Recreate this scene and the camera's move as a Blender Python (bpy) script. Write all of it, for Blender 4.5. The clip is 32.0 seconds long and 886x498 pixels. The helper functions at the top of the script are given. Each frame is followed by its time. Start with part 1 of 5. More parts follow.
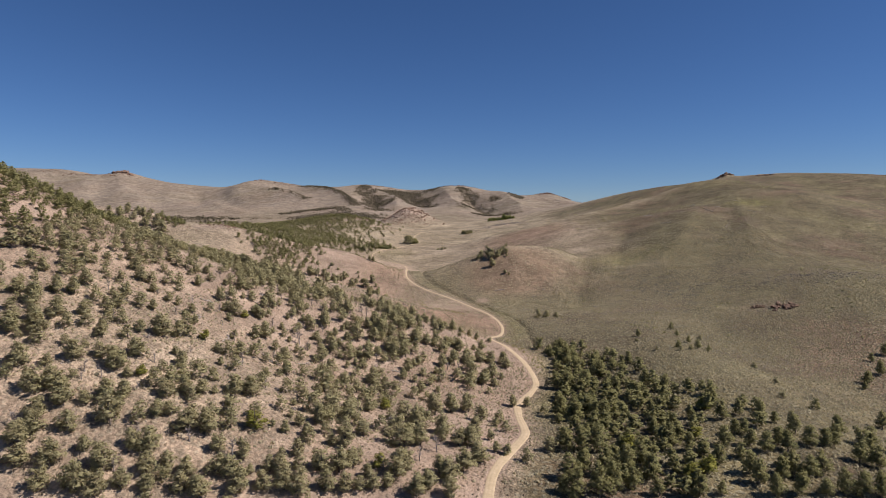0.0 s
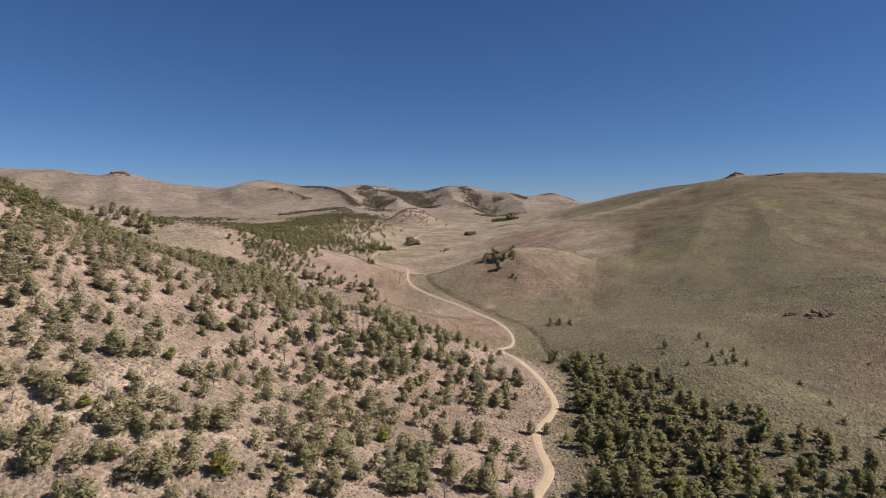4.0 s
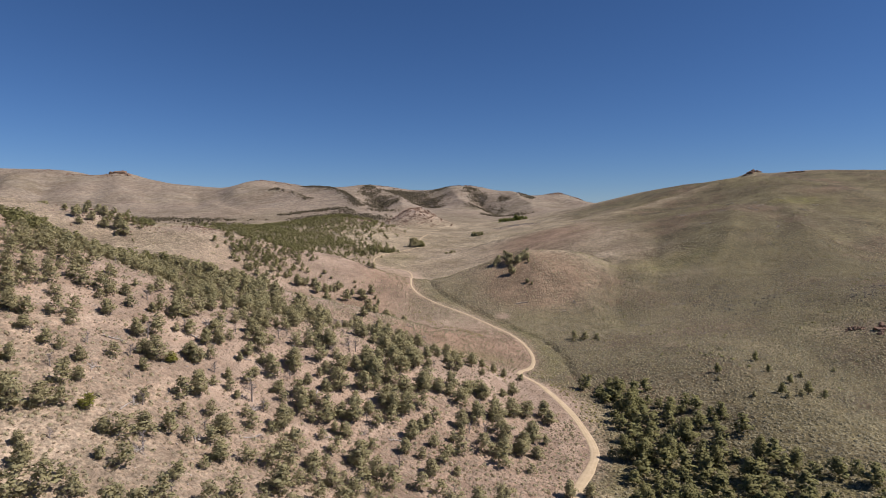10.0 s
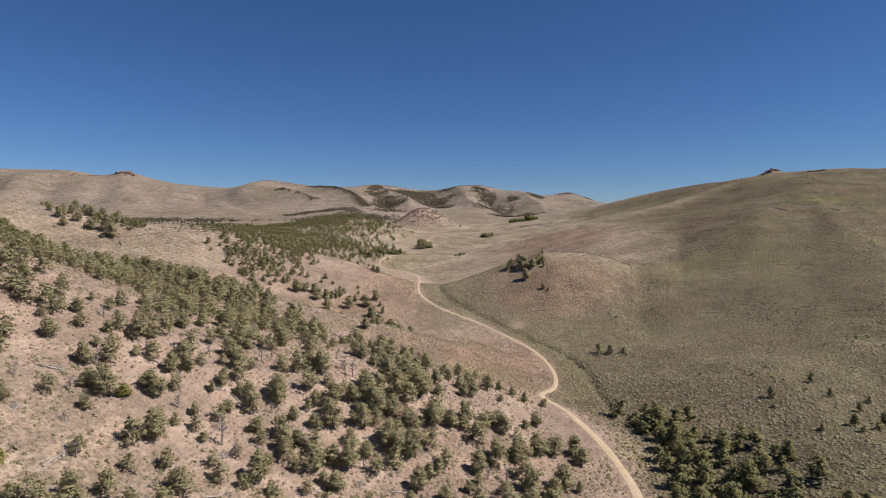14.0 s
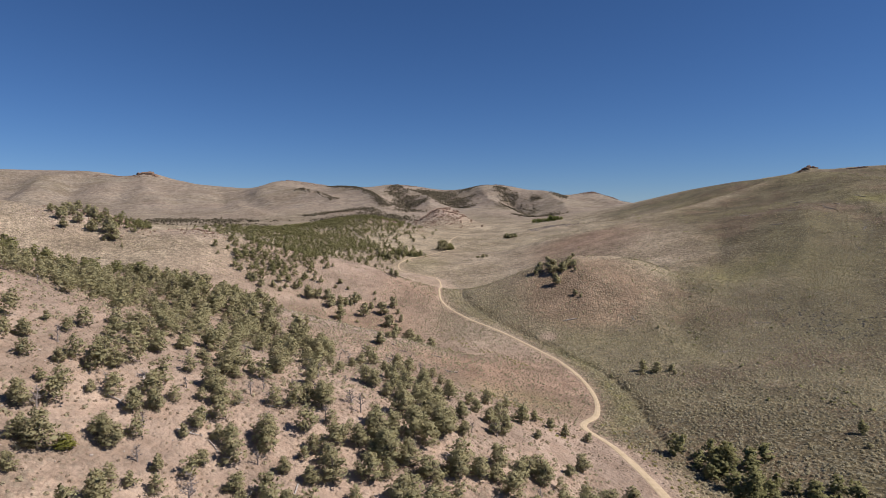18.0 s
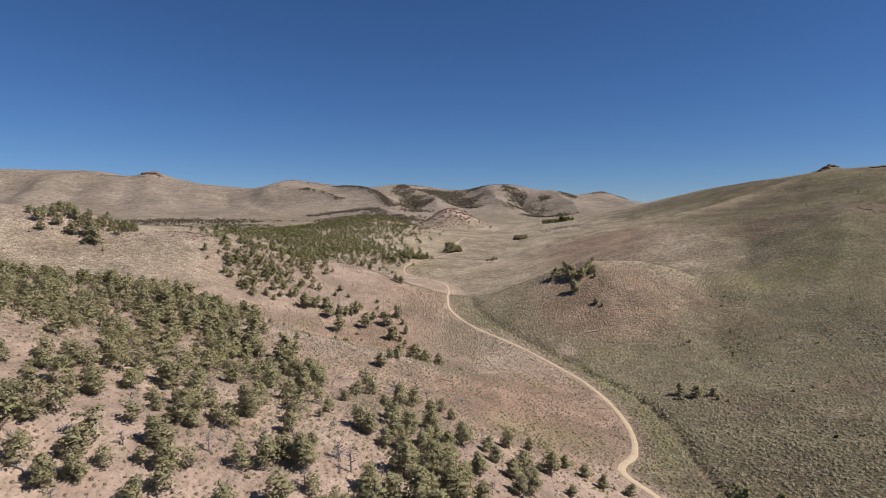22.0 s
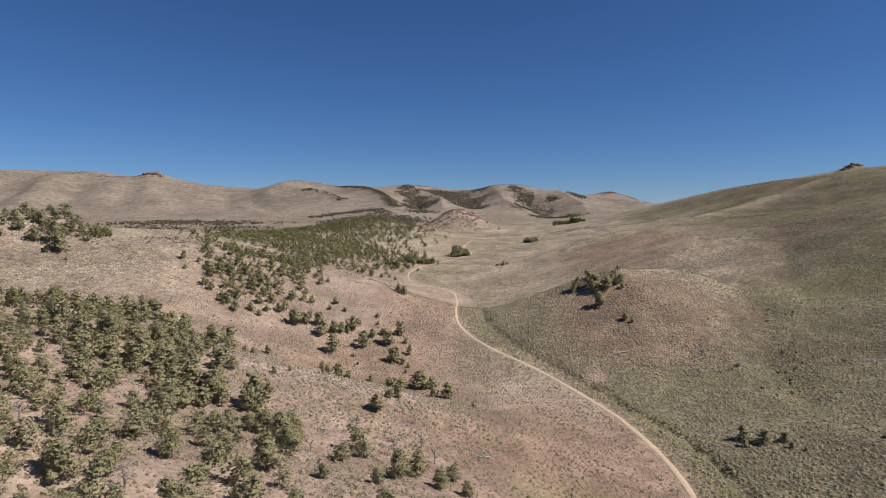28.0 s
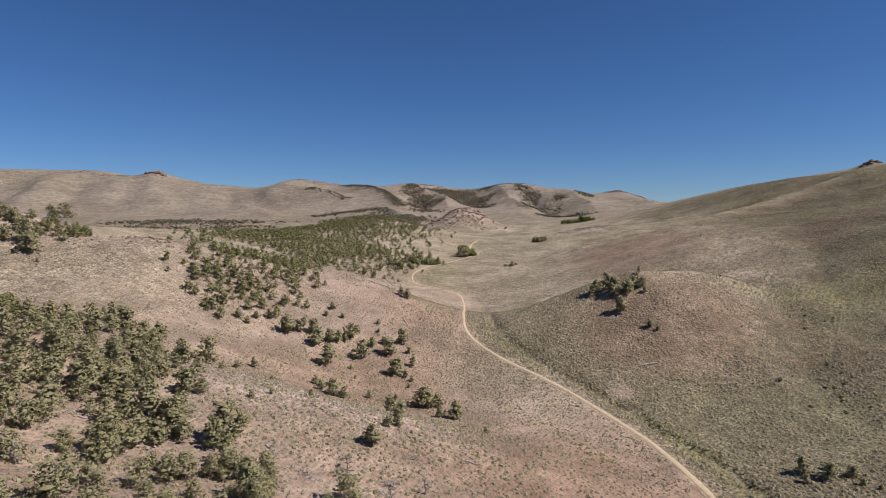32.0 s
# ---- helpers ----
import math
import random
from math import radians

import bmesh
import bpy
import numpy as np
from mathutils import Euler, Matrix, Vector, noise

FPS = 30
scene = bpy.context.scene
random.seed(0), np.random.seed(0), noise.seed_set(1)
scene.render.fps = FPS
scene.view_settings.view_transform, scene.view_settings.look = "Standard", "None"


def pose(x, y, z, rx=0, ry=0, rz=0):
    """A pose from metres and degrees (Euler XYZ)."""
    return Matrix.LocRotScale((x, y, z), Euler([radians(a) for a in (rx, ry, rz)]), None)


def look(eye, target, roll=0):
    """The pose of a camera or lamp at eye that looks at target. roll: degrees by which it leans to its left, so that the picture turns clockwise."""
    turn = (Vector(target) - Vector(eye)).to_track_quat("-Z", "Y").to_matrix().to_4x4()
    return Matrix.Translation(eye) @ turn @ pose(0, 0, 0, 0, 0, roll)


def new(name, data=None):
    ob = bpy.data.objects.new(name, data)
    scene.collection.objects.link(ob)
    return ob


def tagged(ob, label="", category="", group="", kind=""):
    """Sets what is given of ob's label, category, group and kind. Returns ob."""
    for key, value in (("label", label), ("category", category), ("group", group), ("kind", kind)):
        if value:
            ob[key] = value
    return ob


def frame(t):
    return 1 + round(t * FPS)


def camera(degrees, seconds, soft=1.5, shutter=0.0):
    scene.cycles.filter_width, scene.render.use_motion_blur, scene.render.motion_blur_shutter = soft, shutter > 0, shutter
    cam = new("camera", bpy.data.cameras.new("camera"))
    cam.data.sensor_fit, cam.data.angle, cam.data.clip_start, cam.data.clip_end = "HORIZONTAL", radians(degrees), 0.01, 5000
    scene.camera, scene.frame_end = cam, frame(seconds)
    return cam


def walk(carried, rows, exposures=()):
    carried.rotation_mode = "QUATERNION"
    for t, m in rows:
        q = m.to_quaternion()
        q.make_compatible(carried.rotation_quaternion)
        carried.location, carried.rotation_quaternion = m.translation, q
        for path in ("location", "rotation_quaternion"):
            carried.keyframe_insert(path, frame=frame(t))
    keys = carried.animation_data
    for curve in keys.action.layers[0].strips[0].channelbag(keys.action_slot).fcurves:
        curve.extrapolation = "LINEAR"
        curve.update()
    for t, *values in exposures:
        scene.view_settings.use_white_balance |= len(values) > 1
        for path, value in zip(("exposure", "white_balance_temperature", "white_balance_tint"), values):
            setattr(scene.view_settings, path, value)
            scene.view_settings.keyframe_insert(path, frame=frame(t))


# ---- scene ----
cam = camera(71.7, 32.0, soft=0.8)
METRES, EYE, TILT, LEAN, TURN = 260.0, 60.0, -3.0, 0.0, 0.0
ROWS = [
    (0.0, 0.0, 0.0, 0.0, 0.0, 0.0, -0.0),
    (0.5, -0.0012, 0.0163, 0.0007, 0.01, 0.01, 0.0),
    (1.0, -0.0025, 0.0327, 0.0011, 0.03, 0.03, 0.01),
    (1.5, -0.0033, 0.049, 0.0015, 0.05, 0.03, 0.01),
    (2.0, -0.0038, 0.0652, 0.0018, 0.07, 0.05, 0.0),
    (2.5, -0.0045, 0.0815, 0.0021, 0.09, 0.06, -0.0),
    (3.0, -0.0055, 0.0978, 0.0024, 0.11, 0.06, 0.02),
    (3.5, -0.0065, 0.1141, 0.0026, 0.13, 0.08, 0.02),
    (5.5, -0.01, 0.1793, 0.0037, 0.19, 0.14, -0.0),
    (6.0, -0.0106, 0.1955, 0.0041, 0.19, 0.14, 0.01),
    (6.5, -0.0115, 0.2117, 0.0048, 0.21, 0.14, 0.02),
    (7.0, -0.0122, 0.2281, 0.0056, 0.22, 0.13, 0.04),
    (7.5, -0.0128, 0.2443, 0.0067, 0.23, 0.13, 0.04),
    (8.0, -0.0136, 0.2596, 0.0075, 0.24, 0.14, 0.04),
    (8.5, -0.0144, 0.2757, 0.0084, 0.26, 0.14, 0.06),
    (9.0, -0.0152, 0.2919, 0.0094, 0.27, 0.13, 0.05),
    (9.5, -0.0159, 0.3081, 0.0105, 0.31, 0.12, 0.07),
    (10.0, -0.0167, 0.3243, 0.0115, 0.54, 0.13, 0.08),
    (10.5, -0.0176, 0.3404, 0.0124, 0.6, 0.14, 0.06),
    (11.0, -0.0185, 0.3564, 0.0134, 0.63, 0.14, 0.06),
    (11.5, -0.0193, 0.3725, 0.0144, 0.66, 0.15, 0.06),
    (12.0, -0.0202, 0.3886, 0.0154, 0.72, 0.16, 0.06),
    (12.5, -0.021, 0.4048, 0.0163, 0.82, 0.16, 0.07),
    (13.0, -0.0218, 0.4209, 0.0174, 0.96, 0.16, 0.06),
    (13.5, -0.0227, 0.437, 0.0184, 1.07, 0.16, 0.06),
    (14.0, -0.0236, 0.4531, 0.0195, 1.26, 0.16, 0.06),
    (14.5, -0.0245, 0.4692, 0.0205, 1.46, 0.17, 0.06),
    (16.5, -0.0288, 0.5335, 0.0249, 2.82, 0.14, 0.07),
    (17.0, -0.0303, 0.5498, 0.026, 2.96, 0.14, 0.06),
    (17.5, -0.0316, 0.5656, 0.0274, 3.06, 0.15, 0.07),
    (18.0, -0.033, 0.5819, 0.0286, 3.17, 0.15, 0.07),
    (18.5, -0.0345, 0.598, 0.0299, 3.27, 0.15, 0.07),
    (19.0, -0.0361, 0.6142, 0.0312, 3.39, 0.15, 0.06),
    (19.5, -0.0375, 0.6304, 0.0326, 3.53, 0.15, 0.06),
    (20.0, -0.0389, 0.6467, 0.034, 3.59, 0.14, 0.05),
    (20.5, -0.0404, 0.6629, 0.0354, 3.69, 0.15, 0.04),
    (21.0, -0.042, 0.6792, 0.037, 3.73, 0.14, 0.03),
    (21.5, -0.0437, 0.6956, 0.0385, 3.76, 0.14, 0.01),
    (22.0, -0.0453, 0.7118, 0.0401, 3.79, 0.14, 0.02),
    (22.5, -0.047, 0.7281, 0.0417, 3.83, 0.14, 0.02),
    (23.0, -0.0485, 0.7444, 0.0433, 3.87, 0.14, 0.03),
    (23.5, -0.0502, 0.7608, 0.045, 3.91, 0.13, 0.02),
    (24.0, -0.0519, 0.7772, 0.0466, 3.92, 0.14, 0.02),
    (24.5, -0.0536, 0.7936, 0.048, 3.94, 0.14, 0.02),
    (25.0, -0.0553, 0.8095, 0.0495, 3.98, 0.14, 0.01),
    (25.5, -0.0572, 0.8245, 0.0511, 4.02, 0.15, 0.01),
    (27.5, -0.0624, 0.87, 0.0558, 4.21, 0.17, 0.02),
    (28.0, -0.0636, 0.882, 0.0569, 4.26, 0.17, 0.05),
    (28.5, -0.0649, 0.8951, 0.058, 4.32, 0.17, 0.06),
    (29.0, -0.0661, 0.9087, 0.0587, 4.38, 0.16, 0.08),
    (29.5, -0.0676, 0.9222, 0.0589, 4.43, 0.16, 0.07),
    (30.0, -0.0692, 0.9359, 0.0589, 4.49, 0.16, 0.07),
    (30.5, -0.0709, 0.9498, 0.0591, 4.55, 0.15, 0.08),
    (31.0, -0.0725, 0.9642, 0.0592, 4.61, 0.14, 0.08),
    (31.5, -0.074, 0.9794, 0.0593, 4.66, 0.13, 0.09),
    (32.0, -0.0756, 0.9946, 0.0593, 4.71, 0.12, 0.07),
]
walk(cam, [(t, pose(0, 0, EYE, TILT, LEAN, TURN) @ pose(METRES * x, METRES * y, METRES * z, 90 + pitch, roll, yaw)) for t, x, y, z, yaw, pitch, roll in ROWS],
     exposures=[(0.0, 0.08, 6650, 19), (32.0, 0.08, 6360, 16)])

# ---- light ----
SUN_AZ, SUN_EL = 100.0, 46.0      # degrees: clockwise from +y, and above the horizon
world = bpy.data.worlds.new("world")
scene.world = world
world.use_nodes = True
wn = world.node_tree
wn.nodes.clear()
sky = wn.nodes.new("ShaderNodeTexSky")
sky.sky_type, sky.sun_disc = "NISHITA", False
sky.sun_elevation, sky.sun_rotation = radians(SUN_EL), radians(SUN_AZ)
sky.altitude, sky.air_density, sky.dust_density, sky.ozone_density = 2200, 1.0, 0.0, 10.0
bg = wn.nodes.new("ShaderNodeBackground")
bg.inputs["Strength"].default_value = 0.068
wo = wn.nodes.new("ShaderNodeOutputWorld")
deep = wn.nodes.new("ShaderNodeHueSaturation")
deep.inputs["Saturation"].default_value = 1.06
wn.links.new(sky.outputs["Color"], deep.inputs["Color"])
wn.links.new(deep.outputs["Color"], bg.inputs["Color"])
wn.links.new(bg.outputs["Background"], wo.inputs["Surface"])

sun = new("sun", bpy.data.lights.new("sun", "SUN"))
sun.data.energy, sun.data.angle, sun.data.color = 5.0, radians(0.53), (1.0, 0.95, 0.87)
_a, _e = radians(SUN_AZ), radians(SUN_EL)
SUN_DIR = Vector((math.sin(_a) * math.cos(_e), math.cos(_a) * math.cos(_e), math.sin(_e)))
sun.matrix_world = look(SUN_DIR * 500, (0, 0, 0))

# ---- materials ----
def nodes_of(name):
    m = bpy.data.materials.new(name)
    m.use_nodes = True
    t = m.node_tree
    b = t.nodes["Principled BSDF"]
    b.inputs["Specular IOR Level"].default_value = 0.15
    return m, t, b


def add(t, kind, **kw):
    n = t.nodes.new(kind)
    for k, v in kw.items():
        if k in n.inputs:
            n.inputs[k].default_value = v
    return n


def noise_tex(t, vec, scale, detail=3.0, rough=0.55):
    n = add(t, "ShaderNodeTexNoise", Scale=scale, Detail=detail, Roughness=rough)
    t.links.new(vec, n.inputs["Vector"])
    return n.outputs["Fac"]


def ramp(t, fac, lo, hi, a=0.0, b=1.0):
    n = add(t, "ShaderNodeMapRange")
    n.inputs[1].default_value, n.inputs[2].default_value = lo, hi
    n.inputs[3].default_value, n.inputs[4].default_value = a, b
    t.links.new(fac, n.inputs[0])
    return n.outputs[0]


def mixc(t, fac, a, b, kind="MIX"):
    n = t.nodes.new("ShaderNodeMix")
    n.data_type, n.blend_type = "RGBA", kind
    for sock, val in ((n.inputs[0], fac), (n.inputs[6], a), (n.inputs[7], b)):
        if isinstance(val, (int, float)):
            sock.default_value = val
        elif isinstance(val, tuple):
            sock.default_value = (*val, 1.0)
        else:
            t.links.new(val, sock)
    return n.outputs[2]


def mul(t, a, b, op="MULTIPLY"):
    n = t.nodes.new("ShaderNodeMath")
    n.operation = op
    for sock, val in zip(n.inputs, (a, b)):
        if isinstance(val, (int, float)):
            sock.default_value = val
        else:
            t.links.new(val, sock)
    return n.outputs[0]


def attr(t, name):
    n = t.nodes.new("ShaderNodeAttribute")
    n.attribute_name = name
    return n.outputs["Fac"]


def bump(t, b, height, strength, dist):
    n = add(t, "ShaderNodeBump", Strength=strength, Distance=dist)
    t.links.new(height, n.inputs["Height"])
    t.links.new(n.outputs["Normal"], b.inputs["Normal"])


def ground_material():
    m, t, b = nodes_of("desert_ground")
    pos = t.nodes.new("ShaderNodeNewGeometry").outputs["Position"]
    grain, patch, broad = noise_tex(t, pos, 1.9, 5, 0.65), noise_tex(t, pos, 0.16, 5, 0.6), noise_tex(t, pos, 0.018, 5, 0.6)
    clod = noise_tex(t, pos, 0.55, 4, 0.6)
    apart = t.nodes.new("ShaderNodeSeparateXYZ")
    t.links.new(pos, apart.inputs[0])
    away = ramp(t, apart.outputs[1], 1350, 1950)      # the far range, up the valley
    soil = mixc(t, ramp(t, patch, 0.35, 0.65), (0.35, 0.252, 0.182), (0.465, 0.352, 0.265))
    red = mixc(t, ramp(t, patch, 0.35, 0.65), (0.265, 0.170, 0.112), (0.375, 0.255, 0.175))
    dry = mixc(t, ramp(t, broad, 0.36, 0.64), (0.31, 0.25, 0.165), (0.46, 0.38, 0.265))
    olive = mixc(t, ramp(t, broad, 0.36, 0.64), (0.108, 0.088, 0.048), (0.178, 0.146, 0.08))
    col = mixc(t, attr(t, "red"), soil, red)
    col = mixc(t, attr(t, "dry"), col, dry)
    col = mixc(t, attr(t, "olive"), col, olive)
    # yellow grass and brown burnt patches on the brushy slopes
    field = noise_tex(t, pos, 0.011, 4, 0.65)
    col = mixc(t, mul(t, attr(t, "olive"), ramp(t, field, 0.50, 0.62, 0.0, 0.5)), col, (0.215, 0.190, 0.092))
    col = mixc(t, mul(t, attr(t, "olive"), ramp(t, field, 0.48, 0.38, 0.0, 0.7)), col, (0.185, 0.122, 0.080))
    # low brush and bunch grass between the larger shrubs
    vor = add(t, "ShaderNodeTexVoronoi", Scale=0.62)
    t.links.new(pos, vor.inputs["Vector"])
    spot = ramp(t, mul(t, vor.outputs["Distance"], mul(t, patch, 0.5), "ADD"), 0.55, 0.80, 1.0, 0.0)
    tuft = mixc(t, grain, (0.17, 0.165, 0.115), (0.31, 0.30, 0.22))
    cover = mul(t, spot, ramp(t, attr(t, "sage"), 0.0, 1.0, 0.12, 0.5))
    col = mixc(t, cover, col, tuft)
    # litter and darker crust in drifts
    col = mixc(t, mul(t, ramp(t, clod, 0.45, 0.7), ramp(t, patch, 0.3, 0.7, 0.1, 0.55)), col, mixc(t, 0.55, col, (0.105, 0.08, 0.062)))
    fresh = mixc(t, ramp(t, grain, 0.3, 0.7), (0.19, 0.195, 0.05), (0.29, 0.27, 0.09))
    col = mixc(t, mul(t, attr(t, "fresh"), ramp(t, patch, 0.3, 0.6)), col, fresh)
    stone = mixc(t, ramp(t, clod, 0.35, 0.65), (0.29, 0.21, 0.16), (0.46, 0.365, 0.295))
    col = mixc(t, mul(t, attr(t, "rock"), ramp(t, patch, 0.3, 0.55)), col, stone)
    col = mixc(t, ramp(t, grain, 0.25, 0.75, 0.0, 0.45), col, mixc(t, 0.5, col, (0.09, 0.072, 0.055)))
    # brush and bare ground, from clumps a few metres wide down to single plants, whose small shadows are painted in as
    # dark spots
    brush = noise_tex(t, pos, 0.30, 4, 0.7)
    stalk_shade = noise_tex(t, pos, 1.0, 3, 0.7)
    swell = noise_tex(t, pos, 0.045, 4, 0.6)
    col = mixc(t, away, mixc(t, 1.0, col, ramp(t, swell, 0.38, 0.62, 0.80, 1.16), "MULTIPLY"), mixc(t, ramp(t, broad, 0.35, 0.65, 0.2, 0.85), col, mixc(t, ramp(t, field, 0.4, 0.6), (0.20, 0.165, 0.128), (0.295, 0.25, 0.195))))
    rill = noise_tex(t, pos, 0.075, 5, 0.7)
    col = mixc(t, away, col, mixc(t, 1.0, col, ramp(t, rill, 0.38, 0.62, 0.70, 1.22), "MULTIPLY"))
    plain = mul(t, 1.0, mul(t, away, 0.6), "SUBTRACT")
    bushy = mul(t, plain, ramp(t, mul(t, mul(t, attr(t, "olive"), attr(t, "sage"), "ADD"), attr(t, "dry"), "ADD"), 0.0, 1.4, 0.12, 1.0))
    col = mixc(t, bushy, col, mixc(t, 1.0, col, ramp(t, brush, 0.40, 0.60, 0.70, 1.22), "MULTIPLY"))
    col = mixc(t, bushy, col, mixc(t, 1.0, col, ramp(t, stalk_shade, 0.41, 0.59, 0.62, 1.32), "MULTIPLY"))
    t.links.new(col, b.inputs["Base Color"])
    b.inputs["Roughness"].default_value = 0.95
    fine = add(t, "ShaderNodeBump", Strength=0.75, Distance=0.45)
    t.links.new(mul(t, mul(t, spot, 0.6), mul(t, stalk_shade, 1.6), "ADD"), fine.inputs["Height"])
    coarse = add(t, "ShaderNodeBump", Strength=0.16, Distance=2.0)
    t.links.new(mul(t, patch, mul(t, broad, 3.0), "ADD"), coarse.inputs["Height"])
    t.links.new(coarse.outputs["Normal"], fine.inputs["Normal"])
    t.links.new(fine.outputs["Normal"], b.inputs["Normal"])
    return m


def leaf_material(name, dark, light, odd):
    m, t, b = nodes_of(name)
    geo = t.nodes.new("ShaderNodeNewGeometry")
    info = t.nodes.new("ShaderNodeObjectInfo")
    n = noise_tex(t, geo.outputs["Position"], 0.16, 4, 0.7)
    col = mixc(t, geo.outputs["Random Per Island"], dark, light)
    col = mixc(t, ramp(t, info.outputs["Random"], 0.0, 1.0, 0.0, 0.55), col, mixc(t, 0.5, col, odd))
    col = mixc(t, ramp(t, n, 0.4, 0.7, 0.0, 0.5), col, odd)
    t.links.new(col, b.inputs["Base Color"])
    b.inputs["Roughness"].default_value = 0.75
    thin = t.nodes.new("ShaderNodeBsdfTranslucent")
    t.links.new(col, thin.inputs["Color"])
    both = t.nodes.new("ShaderNodeMixShader")
    both.inputs[0].default_value = 0.5
    t.links.new(b.outputs[0], both.inputs[1])
    t.links.new(thin.outputs[0], both.inputs[2])
    t.links.new(both.outputs[0], t.nodes["Material Output"].inputs["Surface"])
    return m


def mottled(name, a, c, scale, rough=0.9, bumpiness=0.4, dist=0.05):
    m, t, b = nodes_of(name)
    pos = t.nodes.new("ShaderNodeNewGeometry").outputs["Position"]
    f, g = noise_tex(t, pos, scale, 5), noise_tex(t, pos, scale * 7, 3)
    col = mixc(t, ramp(t, f, 0.3, 0.7), a, c)
    col = mixc(t, ramp(t, g, 0.3, 0.8, 0.0, 0.4), col, tuple(0.5 * v for v in a))
    t.links.new(col, b.inputs["Base Color"])
    b.inputs["Roughness"].default_value = rough
    bump(t, b, g, bumpiness, dist)
    return m


GROUND = ground_material()
PINE = leaf_material("pinyon_needles", (0.345, 0.325, 0.175), (0.49, 0.46, 0.255), (0.45, 0.39, 0.235))
JUNIPER = leaf_material("juniper_leaves", (0.22, 0.222, 0.10), (0.36, 0.35, 0.16), (0.32, 0.295, 0.13))
BUSH = leaf_material("green_bush_leaves", (0.22, 0.23, 0.05), (0.40, 0.385, 0.10), (0.32, 0.31, 0.08))
SAGE = leaf_material("sagebrush_leaves", (0.36, 0.325, 0.21), (0.54, 0.49, 0.34), (0.43, 0.375, 0.225))
HILL_SAGE = leaf_material("hillside_sage_leaves", (0.29, 0.252, 0.152), (0.455, 0.405, 0.26), (0.34, 0.292, 0.165))
SCRUB = leaf_material("dry_scrub", (0.30, 0.235, 0.165), (0.44, 0.36, 0.265), (0.33, 0.28, 0.19))
RABBIT = leaf_material("rabbitbrush_leaves", (0.28, 0.26, 0.10), (0.44, 0.41, 0.17), (0.36, 0.32, 0.14))
# leaves of the far pinyon woods, much darker than on the near pines
FAR_LEAVES = leaf_material("far_woods_leaves", (0.125, 0.108, 0.073), (0.215, 0.188, 0.125), (0.17, 0.142, 0.095))
WILLOW = leaf_material("willow_leaves", (0.16, 0.20, 0.05), (0.29, 0.33, 0.10), (0.30, 0.32, 0.09))
BARK = mottled("grey_bark", (0.16, 0.125, 0.095), (0.27, 0.23, 0.19), 3.0)
DEADWOOD = mottled("weathered_deadwood", (0.20, 0.165, 0.145), (0.38, 0.335, 0.305), 2.0)
PALEWOOD = mottled("bleached_wood", (0.34, 0.30, 0.265), (0.54, 0.49, 0.44), 2.0)
DIRT = mottled("packed_dirt_road", (0.48, 0.375, 0.235), (0.61, 0.485, 0.325), 0.5, 0.95, 0.3, 0.06)
ROCK = mottled("weathered_rock", (0.28, 0.185, 0.135), (0.42, 0.30, 0.225), 0.35, 0.9, 0.8, 0.4)
RED_ROCK = mottled("reddish_rock", (0.18, 0.115, 0.082), (0.29, 0.195, 0.14), 0.4, 0.9, 0.8, 0.4)
PALE_ROCK = mottled("pale_rock", (0.34, 0.28, 0.235), (0.52, 0.45, 0.385), 0.8, 0.9, 0.6, 0.1)
GREY_ROCK = mottled("grey_rock", (0.17, 0.155, 0.14), (0.30, 0.28, 0.26), 0.8, 0.9, 0.6, 0.1)

# ---- the lie of the land ----
def lattice(ix, iy, seed):
    h = np.sin(ix * 127.1 + iy * 311.7 + seed * 74.7) * 43758.5453
    return h - np.floor(h)


def vnoise(x, y, seed=0):
    ix, iy = np.floor(x), np.floor(y)
    fx, fy = x - ix, y - iy
    fx, fy = fx * fx * (3 - 2 * fx), fy * fy * (3 - 2 * fy)
    a, b = lattice(ix, iy, seed), lattice(ix + 1, iy, seed)
    c, d = lattice(ix, iy + 1, seed), lattice(ix + 1, iy + 1, seed)
    return (a + (b - a) * fx) * (1 - fy) + (c + (d - c) * fx) * fy


def fbm(x, y, seed=0, octaves=4):
    z, amp = 0.0, 0.5
    for k in range(octaves):
        z = z + amp * (vnoise(x, y, seed + k) * 2 - 1)
        x, y, amp = x * 2.03 + 17.3, y * 2.03 - 9.1, amp * 0.5
    return z


# the valley floor, as it climbs ahead: y, z
FLOOR = np.array([(-900, -75), (-300, -55), (0, -40), (200, -29), (300, -23), (440, -16), (510, -13.5), (650, -6), (844, 4),
                  (1006, 13), (1150, 25), (1400, 38), (2000, 60), (2600, 80), (5000, 80)], float)
